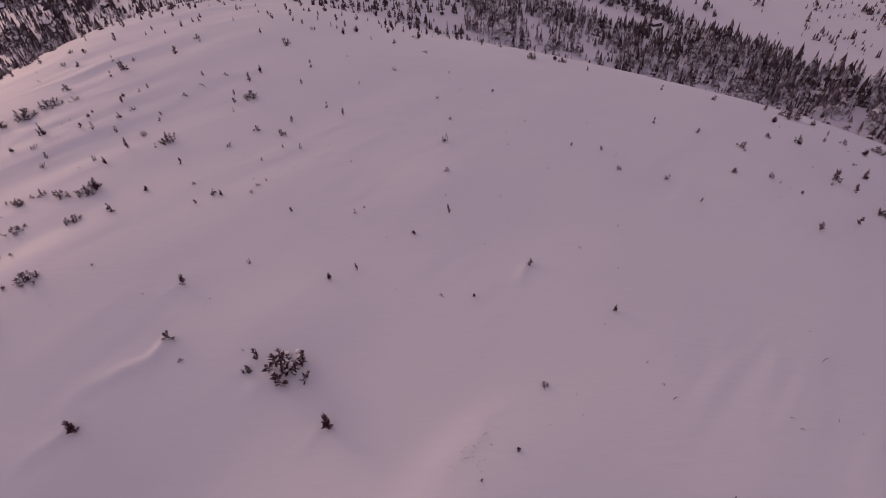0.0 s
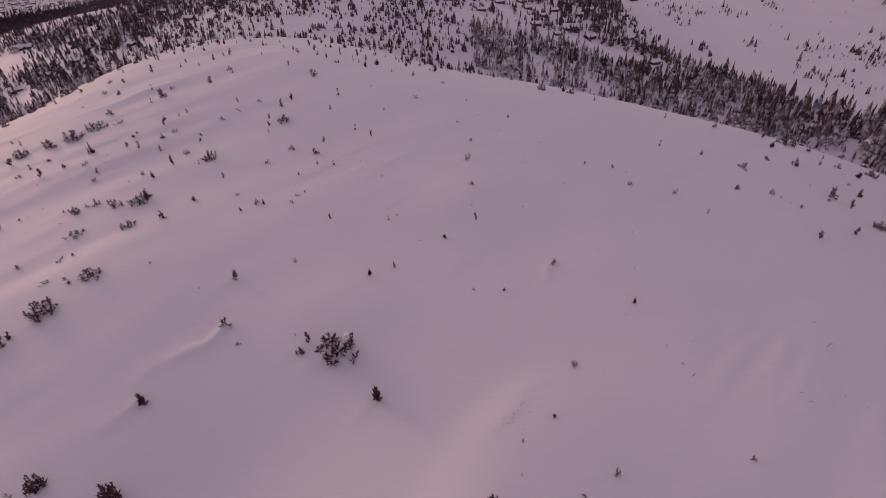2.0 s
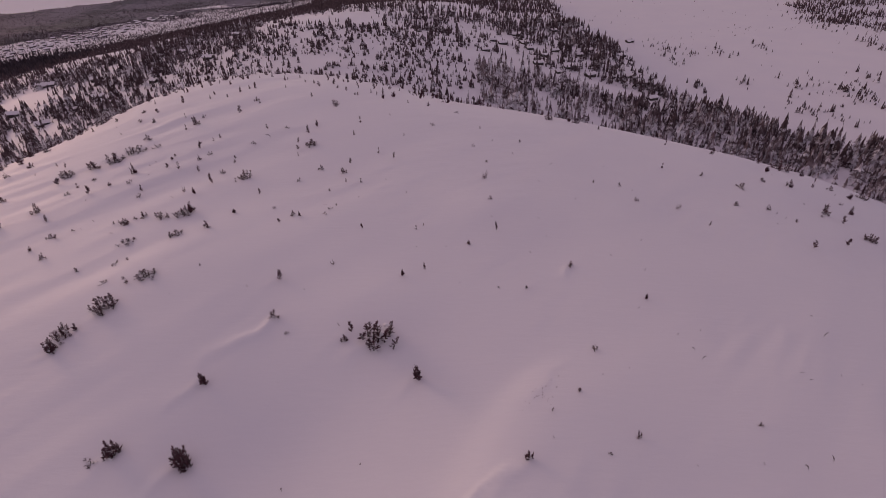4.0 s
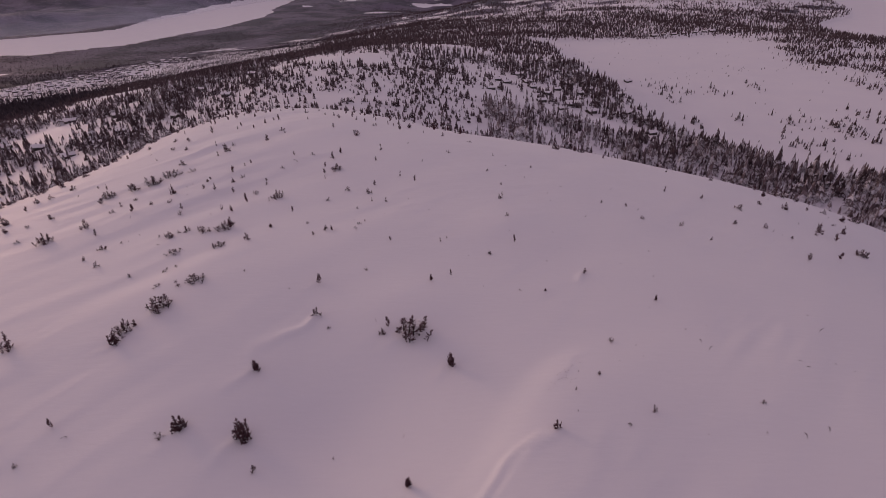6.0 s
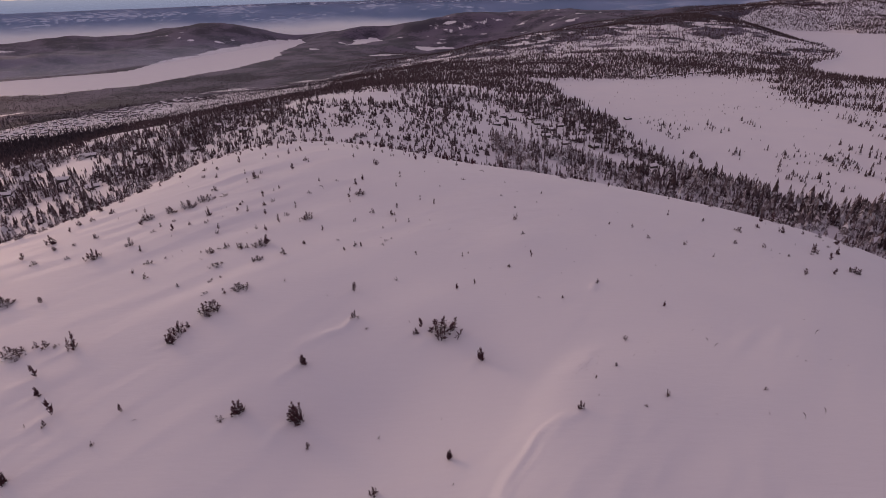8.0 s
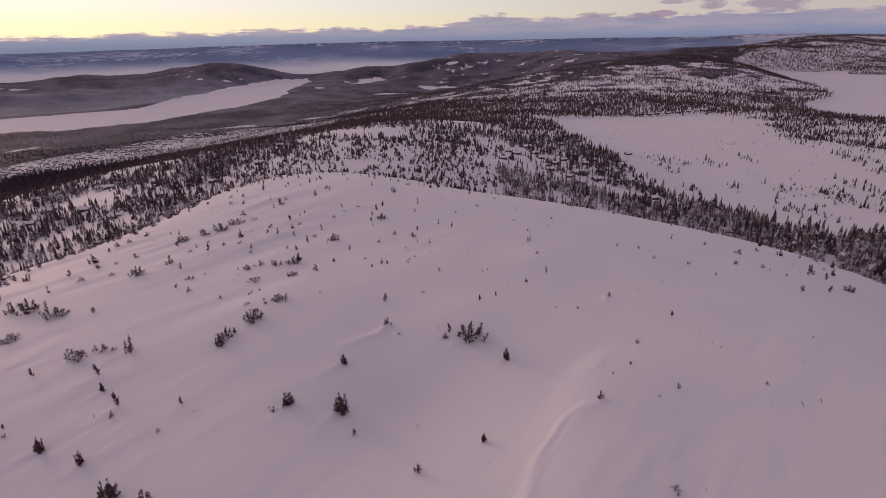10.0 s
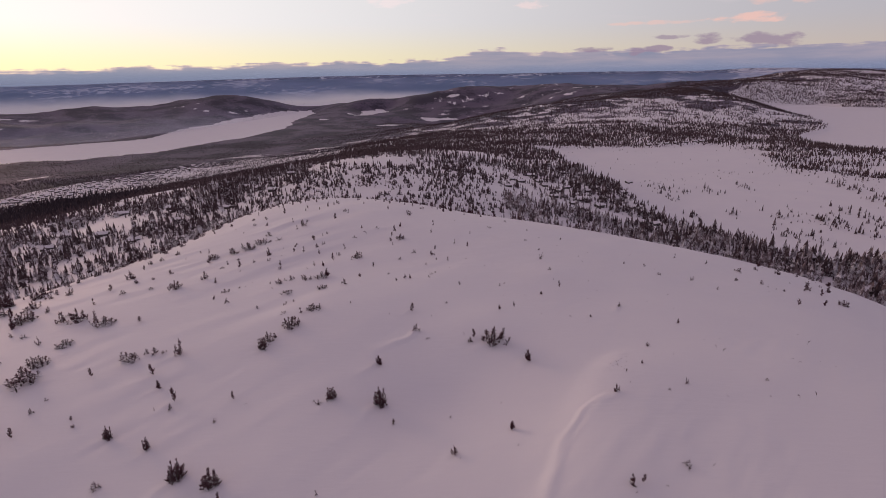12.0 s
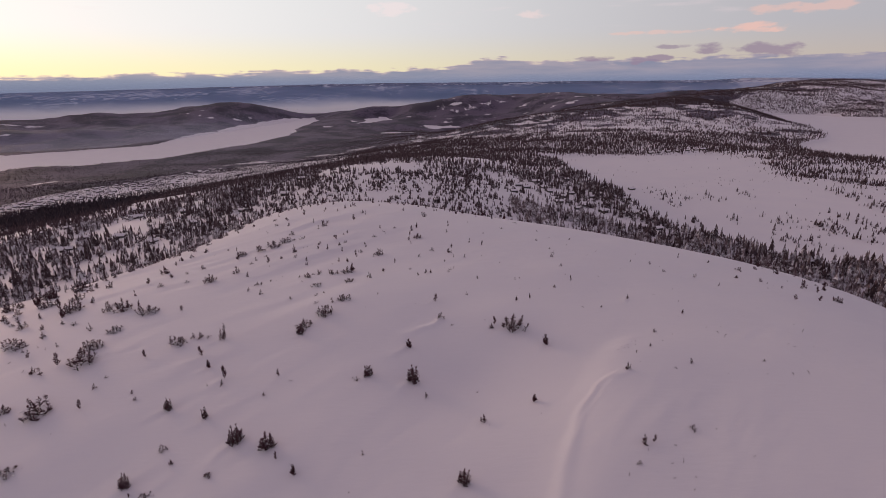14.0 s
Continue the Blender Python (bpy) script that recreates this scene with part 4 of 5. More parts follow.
def heather():
    """Bare heather tips that show along the undercut lip of the bank."""
    rng = random.Random(88)
    v, f = [], []
    for k in range(26):
        y = rng.triangular(121.0, 135.0, 127.0)
        x = float(np.interp(y, (122, 126.2, 129.5, 132.7, 135.2, 138), (41.6, 44.5, 46.5, 48.7, 51.0, 54.0))) + rng.gauss(0.5, 1.1)
        z = stand(x, y) - 0.03
        for q in range(rng.randint(1, 4)):
            r = rng.uniform(0.06, 0.16)
            a = rng.uniform(0, 6.28)
            blade(v, f, (x, y, z), (x + r * math.cos(a), y + r * math.sin(a), z + rng.uniform(0.06, 0.20)), 0.03, 0.025)
    tagged(new("heather_tips", mesh_from("heather_tips", np.array([tuple(p) for p in v]), np.array(f), NEEDLES)), "brown heather tips along a wind-cut snow edge", "heather", kind="stuff")


heather()


# ---- the woods below ----
def spruce_meshes(seed):
    """Trunk and crown of a full-grown snowy spruce, one metre high."""
    rng = random.Random(seed)
    tv, tf, cv, cf = [], [], [], []
    for k in range(4):
        f = k / 3
        w = 0.016 * (1 - f) + 0.003
        for q in range(6):
            tv.append((w * math.cos(q * 1.0472), w * math.sin(q * 1.0472), -0.05 + 1.0 * f))
    for k in range(3):
        for q in range(6):
            tf.append((k * 6 + q, k * 6 + (q + 1) % 6, k * 6 + 6 + (q + 1) % 6, k * 6 + 6 + q))
    for k in range(17):
        f = 0.05 + 0.93 * k / 16
        out = 0.135 * (1 - f) ** 0.75 + 0.012
        for q in range(7 if f < 0.7 else 5):
            b = rng.uniform(0, 6.283)
            r = out * rng.uniform(0.65, 1.25)
            blade(cv, cf, (0, 0, f + 0.02), (r * math.cos(b), r * math.sin(b), f - r * rng.uniform(0.25, 0.7)), r * 0.24 + 0.006, r * 0.10 + 0.006)
    blade(cv, cf, (0, 0, 0.93), (0, 0, 1.02), 0.008, 0.008)
    return tv, tf, cv, cf


def spruce_thing(seed, mat, label):
    tv, tf, cv, cf = spruce_meshes(seed)
    return thing_of("spruce_tree", [("trunk", mesh_from("trunk", np.array(tv), np.array(tf), BARK)),
                                    ("crown", mesh_from("crown", np.array([tuple(v) for v in cv]), np.array(cf), mat))], label, "tree", "spruces round the summit's foot")


def spruce_template(seed, tiers, sides, wide=0.125):
    """Vertices and triangles of a slender spruce one metre high, made of ragged skirts."""
    rng = random.Random(seed)
    v, f = [], []
    for k in range(tiers):
        g = k / tiers
        z0, z1 = 0.05 + 0.90 * g, 0.05 + 0.90 * g + 1.5 / tiers
        w = wide * (1 - g) ** 0.8 + 0.010
        n = len(v)
        v.append((rng.uniform(-0.015, 0.015), rng.uniform(-0.015, 0.015), min(z1, 1.0)))
        for q in range(sides):
            a = (q + rng.uniform(-0.3, 0.3)) / sides * 6.2832 + k
            r = w * (rng.uniform(0.35, 0.65) if q % 2 else rng.uniform(0.85, 1.35))
            v.append((r * math.cos(a), r * math.sin(a), z0 - (0.04 if q % 2 == 0 else -0.04) + rng.uniform(-0.03, 0.03)))
        for q in range(sides):
            f.append((n, n + 1 + q, n + 1 + (q + 1) % sides))
    return np.array(v), np.array(f)


def clump_template(seed, count, wide):
    """Two or three uneven little spruces grown together, one metre high."""
    rng = random.Random(seed)
    vs, fs, n = [], [], 0
    for k in range(count):
        v, f = spruce_template(seed * 7 + k, 5, 7, wide)
        h = 1.0 if k == 0 else rng.uniform(0.45, 0.85)
        a, d = rng.uniform(0, 6.28), 0.0 if k == 0 else rng.uniform(0.15, 0.34)
        v = v * (h * rng.uniform(0.8, 1.2), h * rng.uniform(0.8, 1.2), h) + np.array((d * math.cos(a), d * math.sin(a), 0))
        v[:, 0] += v[:, 2] * rng.uniform(-0.10, 0.10)
        vs.append(v)
        fs.append(f + n)
        n += len(v)
    return np.concatenate(vs), np.concatenate(fs)


def forest(name, label, xs, ys, hs, templates, rng, mat):
    """All the trees of a wood in one mesh."""
    pick = rng.integers(0, len(templates), len(xs))
    vs, fs, n = [], [], 0
    z = height(xs, ys) - 0.2
    turn, fat = rng.uniform(0, 6.28, len(xs)), rng.uniform(0.8, 1.35, len(xs))
    for k, (tv, tf) in enumerate(templates):
        w = np.nonzero(pick == k)[0]
        if not len(w):
            continue
        c, s = np.cos(turn[w])[:, None], np.sin(turn[w])[:, None]
        h, q = hs[w][:, None], (hs[w] * fat[w])[:, None]
        X = xs[w][:, None] + (tv[:, 0] * c - tv[:, 1] * s) * q
        Y = ys[w][:, None] + (tv[:, 0] * s + tv[:, 1] * c) * q
        Z = z[w][:, None] + tv[:, 2] * h
        vs.append(np.stack([X, Y, Z], -1).reshape(-1, 3))
        fs.append((tf[None] + (np.arange(len(w)) * len(tv))[:, None, None]).reshape(-1, 3) + n)
        n += len(w) * len(tv)
    me = mesh_from(name, np.concatenate(vs), np.concatenate(fs), mat)
    return tagged(new(name, me), label, "forest", kind="stuff")


def scatter(rng, r0, r1, per_m2, half=46, start=None):
    start = -half if start is None else start
    area = radians(half - start) / 2 * (r1 * r1 - r0 * r0)
    n = int(area * per_m2)
    a, r = np.radians(rng.uniform(start, half, n)), np.sqrt(rng.uniform(r0 * r0, r1 * r1, n))
    x, y = CENTRE[0] + r * np.sin(a), CENTRE[1] + r * np.cos(a)
    keep = rng.random(n) < woods(x, y) ** 1.4
    for cx, cy, turn, size in CABINS if r0 < 1600 else ():
        keep &= np.hypot(x - cx, y - cy) > 5.6 * size
        keep &= ~((np.abs(x - cx) < 4.5 * size) & (y < cy) & (y > cy - 7 * size))
    return x[keep], y[keep]


# cabins: place, turn, size
CABINS = [(-307, 487, 12, 1.15), (-357, 607, 20, 1.15), (-278, 559, 10, 1.2), (-428, 622, 25, 1.0), (-361, 517, 15, 1.1), (-238, 456, 30, 0.9), (-210, 453, 0, 0.8),
          (-248, 434, 35, 0.9), (-191, 490, -25, 0.9), (-232, 481, 15, 0.9), (-347, 470, 20, 1.0), (-213, 640, 5, 1.0), (-212, 595, 15, 0.9), (-333, 771, 25, 1.0),
          (-439, 605, 30, 1.0), (-385, 681, 20, 0.9), (-414, 705, 30, 0.9), (-162, 530, -3, 1.1), (-172, 635, 10, 0.9), (-190, 570, 20, 0.8), (-458, 593, 15, 0.9)]
CABINS += [(110, 534, 15, 0.9), (138, 536, -5, 1.15), (124, 515, 20, 0.8), (150, 517, 30, 1.0), (186, 527, -15, 0.9), (201, 517, 10, 0.9), (186, 470, 25, 0.9),
           (203, 612, 15, 0.8), (111, 590, 10, 0.9), (87, 603, 15, 0.9), (106, 658, 0, 0.9), (130, 651, 15, 0.8), (151, 699, 10, 0.9), (153, 627, 25, 0.8),
           (155, 583, 5, 0.9), (169, 607, -10, 0.8), (109, 618, 20, 0.8), (79, 613, 0, 0.9), (134, 591, 15, 0.8), (238, 702, 10, 0.8), (121, 566, 20, 0.9),
           (68, 557, 5, 0.8)]
# along the bog's far edge and on the far shore of the high lake
CABINS += [(391, 1065, 10, 1.0), (410, 1071, -5, 0.9), (426, 1069, 15, 1.0), (448, 1079, 5, 0.9), (471, 1086, -10, 1.0), (490, 1094, 10, 0.9), (507, 1102, 0, 1.0), (370, 1073, 8, 0.9),
           (1482, 2535, 20, 1.1), (1531, 2500, -10, 1.1), (1575, 2490, 10, 1.2), (1611, 2463, 0, 1.1), (1640, 2410, 15, 1.2), (1650, 2350, -5, 1.1), (1665, 2300, 10, 1.2), (1690, 2270, 20, 1.1), (1555, 2540, 5, 1.1), (1630, 2520, 0, 1.1)]
_r = random.Random(5)
for row in range(5):
    for k in range(17 if row in (0, 4) else 22):
        u, v = -200 + 27 * k + _r.uniform(-8, 8), -50 + 26 * row + _r.uniform(-7, 7)
        CABINS.append((-775 + u * 0.40 - v * 0.92, 1130 + u * 0.92 + v * 0.40, 35 + _r.uniform(-20, 20), _r.uniform(0.8, 1.1)))

rng = np.random.default_rng(7)
near_kinds = [spruce_template(300 + k, 7, 8, (0.17, 0.20, 0.23, 0.18, 0.26, 0.21)[k]) for k in range(6)] + [clump_template(330 + k, 2, 0.15) for k in range(3)]
far_kinds = [spruce_template(400 + k, 3, 6, 0.16) for k in range(4)]
dot_kinds = [spruce_template(500 + k, 2, 4, 0.17) for k in range(3)]
x, y = scatter(rng, 180, 760, 0.062, 52)
size = np.clip(rng.lognormal(math.log(4.4), 0.45, len(x)), 1.5, 13) * (1 - 0.3 * bog(x, y)) * (1 - 0.42 * np.exp(-((x + 40) / 150) ** 2) * ramp(y, 760, 460)) * (1 + 0.18 * ramp(x, -140, -220) + 0.25 * ramp(x, 90, 130) * (1 - bog(x, y)))
# the thick frosted belt between summit and bog
bx, by = rng.uniform(55, 420, 14000), rng.uniform(210, 540, 14000)
thick = ramp(on_dome(bx, by), 6, -7) * (1 - ramp(bog(bx, by), 0.1, 0.6)) * ramp(by - 470 + 0.25 * (bx - 100), 60, 0) * (1 - np.clip(hill(bx, by, 165, 476, 34, 14, 1.7, -30), 0, 1))
keep = rng.random(14000) < 0.52 * thick * np.clip(0.72 + 0.9 * fractal(bx, by, 26, 59, 2), 0.06 + 0.45 * ramp(bx, 170, 230), 1)
bx, by = bx[keep], by[keep]
bs = np.clip(rng.lognormal(math.log(5.8), 0.38, len(bx)), 2.2, 13) * (0.45 + 0.55 * ramp(on_dome(bx, by), 5, -5)) * (1 + 0.25 * ramp(bx, 180, 250))

# the trees that stand nearest are things of their own
TREES = [spruce_thing(600 + k, m, text) for k, (m, text) in enumerate(((FOREST, "dark spruce lightly dusted with snow"), (FOREST, "slender dark spruce with snowy boughs"),
                                                                     (FROSTED, "frosted grey spruce standing in snow"), (FROSTED, "slender spruce thick with frost")))]
placed = [False] * 4


def plant_trees(xs, ys, hs, kinds, count):
    order = np.argsort(np.hypot(xs - 10, ys - 120))[:count]
    for i in order:
        k = random.choice(kinds)
        m = pose(xs[i], ys[i], stand(xs[i], ys[i]) - 0.1, 0, 0, random.uniform(0, 360)) @ Matrix.Diagonal((hs[i] * random.uniform(0.62, 0.95),) * 2 + (hs[i], 1))
        if placed[k]:
            copy_thing(TREES[k], m).matrix_basis = m
        else:
            placed[k], TREES[k].matrix_basis = True, m
    rest = np.ones(len(xs), bool)
    rest[order] = False
    return xs[rest], ys[rest], hs[rest]


x, y, size = plant_trees(x, y, size, (0, 1), 40)
bx, by, bs = plant_trees(bx, by, bs, (2, 3, 3, 1), 85)
# trees of all sizes that line the brow above the cabins
BROW = ((-178, 182), (-165, 201), (-155, 226), (-145, 250), (-137, 280), (-133, 305), (-125, 330), (-110, 352), (-85, 375), (-60, 398))
_w = random.Random(77)
for k in range(190):
    u = _w.random() * (len(BROW) - 1.01)
    (ax, ay), (ex, ey) = BROW[int(u)], BROW[int(u) + 1]
    u -= int(u)
    off = -11 + 24 * _w.random()
    x0, y0 = ax + (ex - ax) * u - off * 0.92 + _w.uniform(-2, 2), ay + (ey - ay) * u + off * 0.4 + _w.uniform(-2, 2)
    h = _w.uniform(1.5, 3.6) + 0.30 * max(0, off) * _w.uniform(0.4, 1.3)
    if off < 0:
        plant("c", x0, y0, h * 0.8, h)
        continue
    m = pose(x0, y0, stand(x0, y0) - 0.1, 0, 0, _w.uniform(0, 360)) @ Matrix.Diagonal((h * _w.uniform(0.85, 1.35),) * 2 + (h, 1))
    copy_thing(TREES[_w.choice((0, 0, 1, 2))], m).matrix_basis = m
# the tall dark row just behind that brow
for k in range(56):
    u = _w.random() * (len(BROW) - 3.01)
    (ax, ay), (ex, ey) = BROW[int(u)], BROW[int(u) + 1]
    u -= int(u)
    off = 4 + 13 * _w.random()
    x0, y0 = ax + (ex - ax) * u - off * 0.92, ay + (ey - ay) * u + off * 0.4
    h = _w.uniform(3.2, 6.4)
    m = pose(x0, y0, stand(x0, y0) - 0.1, 0, 0, _w.uniform(0, 360)) @ Matrix.Diagonal((h * _w.uniform(0.9, 1.3),) * 2 + (h, 1))
    copy_thing(TREES[_w.choice((0, 0, 1))], m).matrix_basis = m
low = rng.random(len(x)) < np.exp(-((x + 30) / 150) ** 2) * ramp(y, 760, 600)
bushy = [clump_template(350 + k, (3, 2, 4, 1, 3)[k], (0.20, 0.24, 0.17, 0.26, 0.15)[k]) for k in range(5)]
pale = ~low & (rng.random(len(x)) < 0.12 + 0.20 * ramp(x, -90, -150))
dark = ~low & ~pale
forest("spruce_forest", "dark snow-dusted spruce forest below the bare summit", x[dark], y[dark], size[dark], near_kinds, rng, FOREST)
forest("mixed_forest", "frost-grey spruces among the dark forest below the summit", x[pale], y[pale], size[pale], near_kinds, rng, FROSTED)
forest("low_spruce_wood", "low broad spruces scattered over the snowy spur", x[low], y[low], size[low], bushy, rng, FOREST)
forest("frosted_forest", "thick belt of frosted spruces beside the bog", bx, by, bs, near_kinds, rng, FROSTED)
# clumps and stray small trees on the open bog
cx, cy, ch = [], [], []
for px, py, spread in BOG_CLUMPS:
    n = int(spread * 2.0) + 2
    cx += list(rng.normal(px, spread * 0.8, n))
    cy += list(rng.normal(py, spread * 2.0, n))
    ch += list(rng.lognormal(math.log(3.4), 0.45, n))
wx, wy = rng.uniform(200, 560, 900), rng.uniform(420, 1040, 900)
wk = (bog(wx, wy) > 0.8) & (rng.random(900) < 0.12 + 0.6 * ramp(fractal(wx, wy, 55, 63, 2), 0.2, 0.7))
cx, cy, ch = np.array(cx + list(wx[wk])), np.array(cy + list(wy[wk])), np.array(ch + list(rng.uniform(0.8, 2.6, wk.sum())))
forest("bog_spruces", "small spruces scattered over the snowy bog", cx, cy, np.clip(ch, 0.8, 7), bushy + near_kinds, rng, FOREST)
# a dense dark stand below the rows of cabins
gx, gy = rng.normal(-620, 100, 5200), rng.normal(895, 100, 5200)
keep = (hill(gx, gy, -620, 895, 165, 105, 1.0, 124) > 0.18 + 0.2 * rng.random(5200)) & ((gx + 775) * -0.92 + (gy - 1130) * 0.40 < -60)
gx, gy = gx[keep], gy[keep]
forest("dark_spruce_stand", "dense dark spruce stand below rows of cabins", gx, gy, np.clip(rng.lognormal(math.log(7.0), 0.25, len(gx)), 4, 12), far_kinds, rng, DUSTED)
x, y = scatter(rng, 760, 1600, 0.052)
hs = np.clip(rng.lognormal(math.log(4.5), 0.35, len(x)), 1.8, 9) * (1 - 0.45 * bog(x, y))
shore = (x < -250) & (np.hypot(x, y) > 1230)
forest("distant_spruce_forest", "dark spruce forest round bog and cabins", x[~shore], y[~shore], hs[~shore], far_kinds, rng, FOREST)
forest("shore_forest", "mauve-grey spruce forest along the frozen lake", x[shore], y[shore], 0.6 * hs[shore], far_kinds, rng, DUSTED)
vx, vy = scatter(rng, 1460, 2200, 0.030)
deep = (vx < -150) & (rng.random(len(vx)) < np.clip(0.55 + 0.6 * fractal(vx, vy, 160, 91, 3), 0.05, 0.9))
forest("valley_spruce_forest", "dense frosted spruce forest above the frozen lake", vx[deep], vy[deep], np.clip(rng.lognormal(math.log(2.5), 0.3, deep.sum()), 1.4, 4.5), dot_kinds, rng, DUSTED)
x, y = scatter(rng, 1600, 3000, 0.019)
hs = np.clip(rng.lognormal(math.log(4.8), 0.3, len(x)), 2.2, 9)
hs = hs * (0.5 + 0.5 * ramp(x, -600, 250))
hazy = x + rng.normal(0, 160, len(x)) < -350
forest("far_spruce_forest", "far dark spruce woods on snow", x[~hazy], y[~hazy], hs[~hazy], dot_kinds, rng, FOREST)
forest("hillside_forest", "mauve-grey spruce woods on the hills behind the lake", x[hazy], y[hazy], 0.4 * hs[hazy], dot_kinds, rng, DUSTED)
x, y = scatter(rng, 2250, 4300, 0.028, 46, 15)
thin = rng.random(len(x)) < ramp(np.degrees(np.arctan2(x, y)) + 4 * fractal(x, y, 300, 96, 2), 16, 27)
x, y = x[thin], y[thin]
forest("highland_spruce_forest", "thin spruce woods scattered over the snowy high ground behind the lake", x, y, np.clip(rng.lognormal(math.log(5.5), 0.3, len(x)), 3, 10), dot_kinds, rng, FOREST)


# ---- cabins ----
def box(verts, faces, x0, x1, y0, y1, z0, z1):
    n = len(verts)
    verts += [(x, y, z) for z in (z0, z1) for x, y in ((x0, y0), (x1, y0), (x1, y1), (x0, y1))]
    faces += [(n, n + 3, n + 2, n + 1), (n + 4, n + 5, n + 6, n + 7), (n, n + 1, n + 5, n + 4), (n + 1, n + 2, n + 6, n + 5), (n + 2, n + 3, n + 7, n + 6), (n + 3, n, n + 4, n + 7)]


def part_of(name, verts, faces, mat, parent, label=""):
    bm = bmesh.new()
    vs = [bm.verts.new(v) for v in verts]
    for f in faces:
        bm.faces.new([vs[k] for k in f])
    me = bpy.data.meshes.new(name)
    bm.to_mesh(me)
    bm.free()
    me.materials.append(mat)
    return tagged(link(name, me, parent), label)


def roof_slab(x0, x1, half, eave, ridge, thick):
    """A pitched slab along x."""
    v, f = [], []
    for x in (x0, x1):
        v += [(x, -half, eave), (x, 0, ridge), (x, half, eave), (x, half, eave + thick), (x, 0, ridge + thick * 1.1), (x, -half, eave + thick)]
    f += [(0, 1, 4, 5), (1, 2, 3, 4), (6, 11, 10, 7), (7, 10, 9, 8)]
    f += [(0, 6, 7, 1), (1, 7, 8, 2), (2, 8, 9, 3), (3, 9, 10, 4), (4, 10, 11, 5), (5, 11, 6, 0)]
    return v, f


def cabin(label, length, half, wing):
    ob = tagged(new("cabin", None), label, "cabin", "cabins in the woods")
    ln = length / 2
    v, f = [], []
    for x in (-ln, ln):
        v += [(x, -half, -1.5), (x, half, -1.5), (x, half, 2.5), (x, 0, 2.5 + half * 0.42), (x, -half, 2.5)]
    f += [(0, 1, 2, 3, 4), (9, 8, 7, 6, 5), (0, 5, 6, 1), (1, 6, 7, 2), (4, 9, 5, 0), (2, 7, 8, 3), (3, 8, 9, 4)]
    part_of("wall", v, f, TIMBER, ob)
    over = half + 0.7
    part_of("roof", *roof_slab(-ln - 0.7, ln + 0.7, over, 2.5 - 0.7 * 0.42, 2.56 + half * 0.42, 0.22), TIMBER, ob)
    part_of("roof_snow", *roof_slab(-ln - 0.75, ln + 0.75, over + 0.05, 2.73 - 0.75 * 0.42, 2.80 + half * 0.42, 0.55), SNOWCAP, ob, "thick white snow on the roof")
    v, f = [], []
    box(v, f, ln * 0.3, ln * 0.3 + 0.9, -0.45, 0.45, 2.4 + half * 0.42, 4.4 + half * 0.42)
    part_of("chimney", v, f, STONE, ob, "grey stone chimney")
    for x in (-ln * 0.6, -ln * 0.1, ln * 0.6):
        v, f = [], []
        box(v, f, x, x + 1.4, -half - 0.04, -half + 0.05, 0.8, 2.0)
        frame_part = part_of("window", v, f, STONE, ob, "window in a pale frame")
        for side in (0, 1):
            v, f = [], []
            box(v, f, x + 0.12 + 0.62 * side, x + 0.66 + 0.62 * side, -half - 0.06, -half - 0.045, 0.9, 1.9)
            part_of("pane", v, f, GLASS, frame_part, "dark glass pane")
    v, f = [], []
    box(v, f, ln * 0.28, ln * 0.28 + 0.95, -half - 0.05, -half + 0.05, 0.05, 2.05)
    part_of("door", v, f, STONE, ob)
    if wing:
        v, f = [], []
        box(v, f, -ln * 0.9, -ln * 0.2, -half - 3.2, -half - 0.06, -1.5, 2.1)
        part_of("porch", v, f, TIMBER, ob)
        v, f = [], []
        box(v, f, -ln * 0.9 - 0.4, -ln * 0.2 + 0.4, -half - 3.6, -half - 0.72, 2.12, 2.7)
        part_of("porch_snow", v, f, SNOWCAP, ob, "snow on the porch roof")
    return ob


HUTS = [cabin("dark timber cabin with thick snow on the roof", 11, 3.6, False), cabin("dark timber cabin with a snowy porch", 13, 4.0, True),
        cabin("small dark timber cabin under deep snow", 8.5, 3.2, False)]
used_huts = set()
for k, (x, y, turn, size) in enumerate(CABINS):
    hut = k % 3
    m = pose(x, y, float(height(np.array([x * 1.0]), np.array([y * 1.0]))[0]) + 0.3, 0, 0, turn) @ Matrix.Diagonal((size * 0.76, size * 0.76, size * 0.72, 1))
    if hut in used_huts:
        copy_thing(HUTS[hut], m).matrix_basis = m
    else:
        used_huts.add(hut)
        HUTS[hut].matrix_basis = m


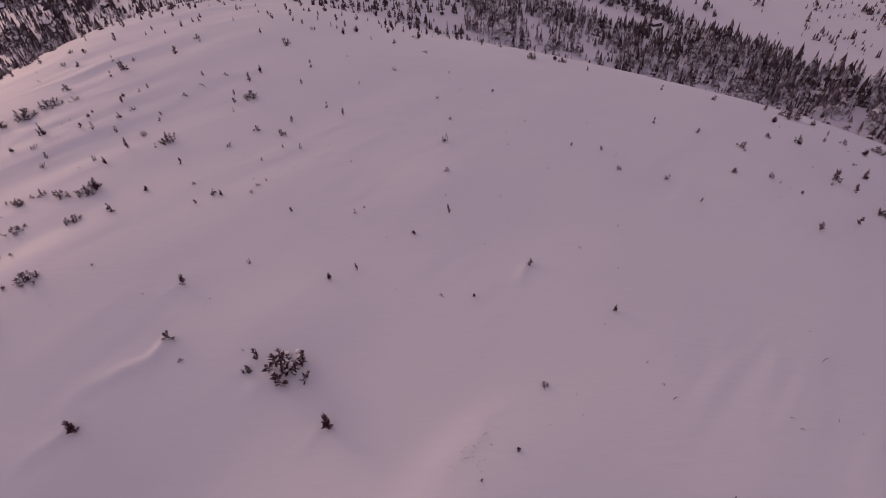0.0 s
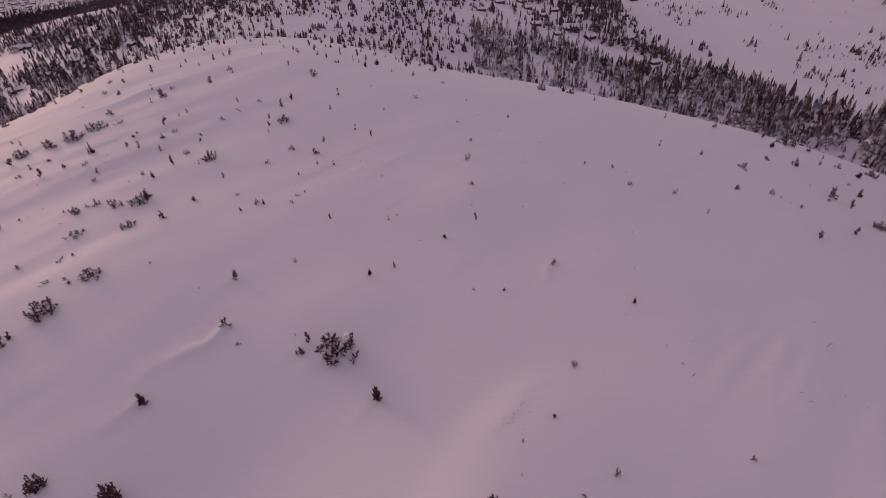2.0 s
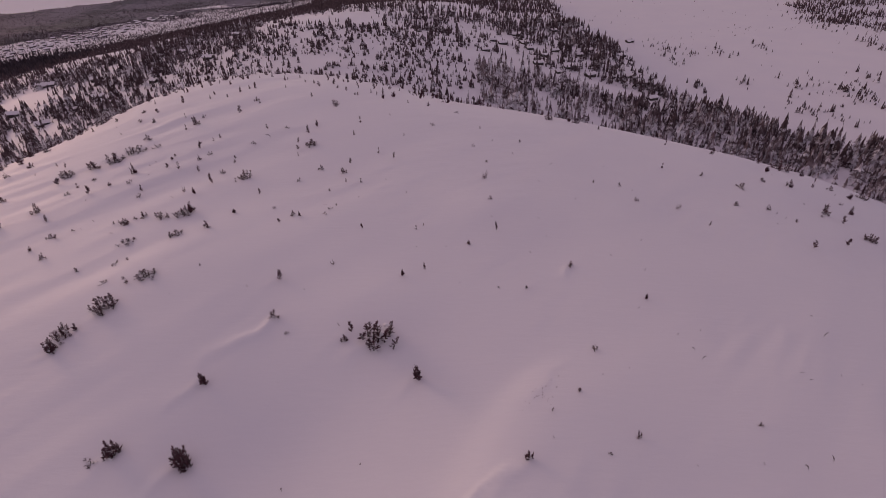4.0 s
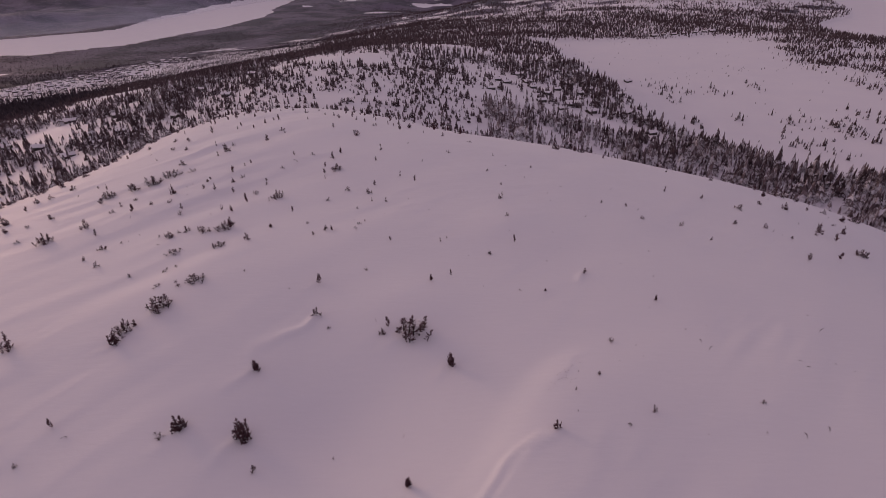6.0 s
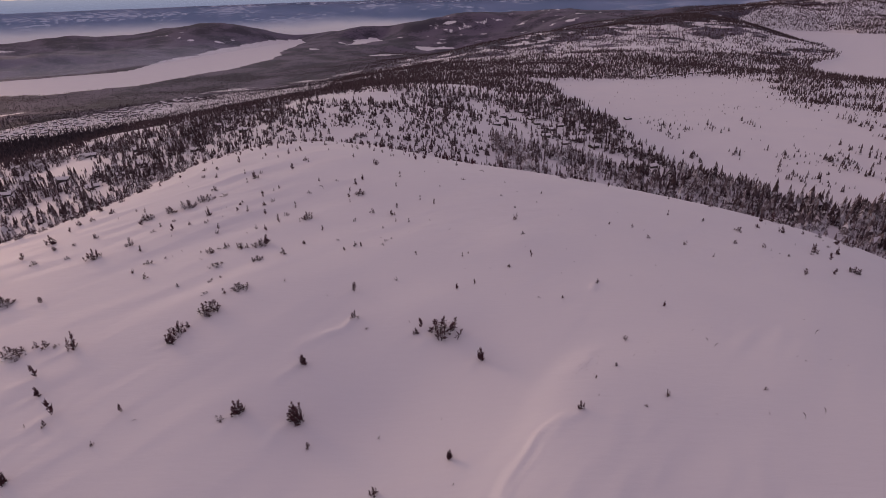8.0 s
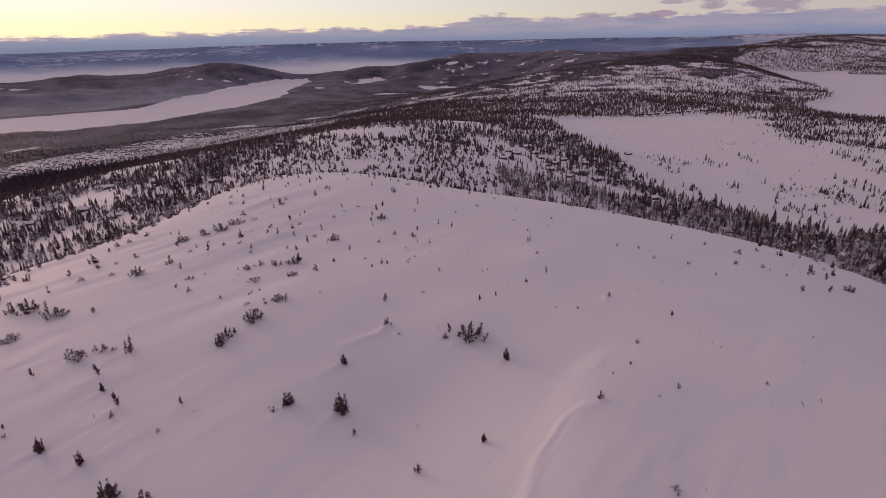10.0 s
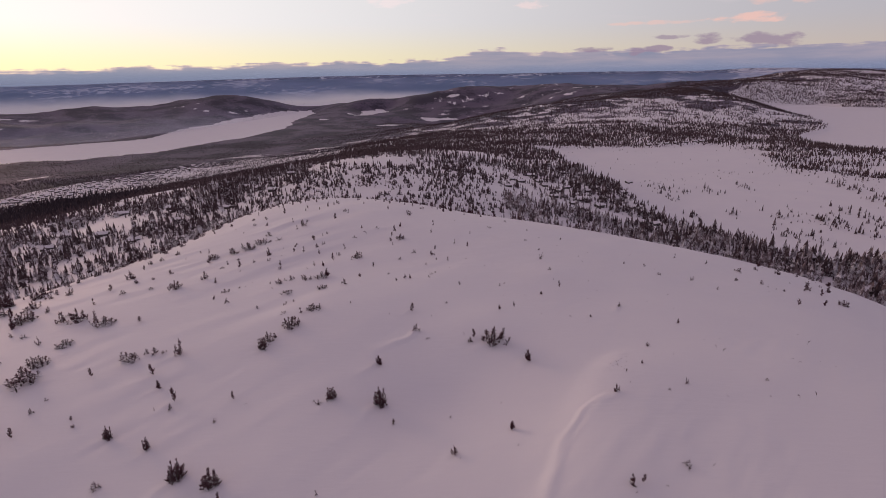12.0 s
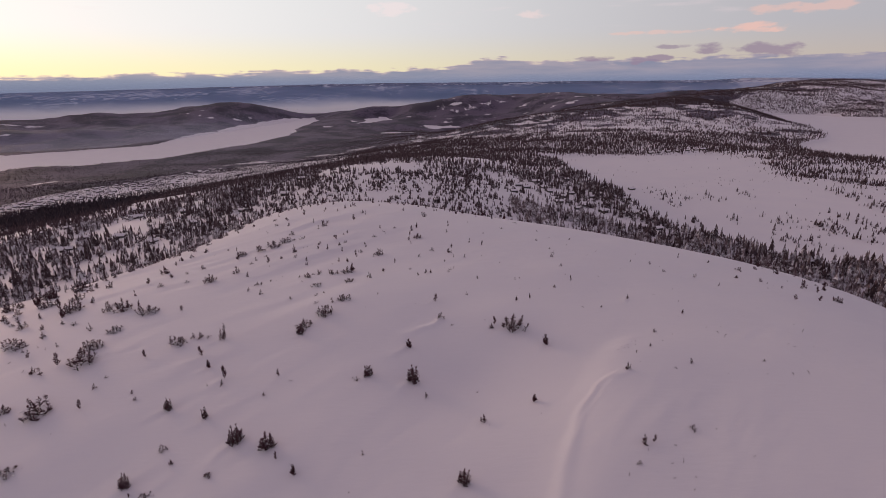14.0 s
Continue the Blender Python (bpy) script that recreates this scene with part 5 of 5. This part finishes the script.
# ---- mist, and distance haze painted on glowing sheets ----
def mist_haze_sheet(name, label, tone_low, tone_high, lows, thins, alphas, spots, place, tops, patchy):
    """A glowing sheet: mist thick between the two heights of lows, thinning upwards to a veil, painted as distance
    haze, that ends between those of thins.
    """
    m, t, p = material(name)
    p.inputs["Roughness"].default_value = 1.0
    p.inputs["Specular IOR Level"].default_value = 0.0
    sep = node(t, "ShaderNodeSeparateXYZ")
    co = node(t, "ShaderNodeTexCoord").outputs["Object"]
    t.links.new(co, sep.inputs[0])
    n = noise_tex(t, 0.004 * patchy, 6, co, (0.4, 0.4, 1.5))
    up = maths(t, "ADD", sep.outputs[2], maths(t, "MULTIPLY_ADD", n, 90 / patchy, -45 / patchy))
    low = maths(t, "MULTIPLY", step(t, up, *lows), step(t, sep.outputs[0], *spots))
    # bluish veil over the whole height imitates aerial haze
    veil = maths(t, "MULTIPLY", step(t, sep.outputs[2], *thins), step(t, sep.outputs[0], spots[0] + 9000 * (patchy == 1), spots[1] + 9000 * (patchy == 1)))
    tone = mix(t, low, tone_high, tone_low)
    t.links.new(tone, p.inputs["Base Color"])
    # the sheet glows a little to brighten mist and haze
    t.links.new(tone, p.inputs["Emission Color"])
    p.inputs["Emission Strength"].default_value = 0.14
    t.links.new(maths(t, "ADD", maths(t, "MULTIPLY", low, alphas[0]), maths(t, "MULTIPLY", veil, alphas[1])), p.inputs["Alpha"])
    px, py = place
    zs = np.linspace(*tops, 8)
    X, Z = np.meshgrid(px, zs)
    Y = np.meshgrid(py, zs)[0] + 0.1 * (Z - tops[0])
    v = np.stack([X, Y, Z], -1).reshape(-1, 3)
    k = len(px)
    i = np.arange(8 * k).reshape(8, k)
    f = np.stack([i[:-1, :-1], i[:-1, 1:], i[1:, 1:], i[1:, :-1]], -1).reshape(-1, 4)
    return tagged(new("backdrop_mist_haze", mesh_from("backdrop_mist_haze", v, f, m, True)), label, "mist", kind="structure")


# mist in the valley, plus a blue veil as haze before the ridge
_az = np.radians(np.linspace(-56, 56, 90))
mist_haze_sheet("valley_mist_haze", "pale mist lying in the far valley under a painted blue haze veil", (0.86, 0.83, 0.86), (0.30, 0.42, 0.68), (-22.0, -112.0), (135.0, 10.0), (0.54, 0.52),
           (1500.0, -100.0), (4420 * np.sin(_az), 4420 * np.cos(_az)), (-160, 140), 1)
# added bluish sheet: aerial haze that pales the hills behind the lake
_k = np.linspace(0, 1, 60)
mist_haze_sheet("shore_haze", "thin blue sheet added as distance haze over the wooded far shore of the lake", (0.50, 0.50, 0.58), (0.42, 0.46, 0.60), (-125.0, -165.0), (-40.0, -160.0), (0.12, 0.27),
           (-900.0, -1250.0), (np.interp(_k, (0, 0.5, 0.75, 1), (-3400, -1560, -1225, -880)), np.interp(_k, (0, 0.5, 0.75, 1), (1990, 2020, 2330, 4000))), (-168, -30), 3)
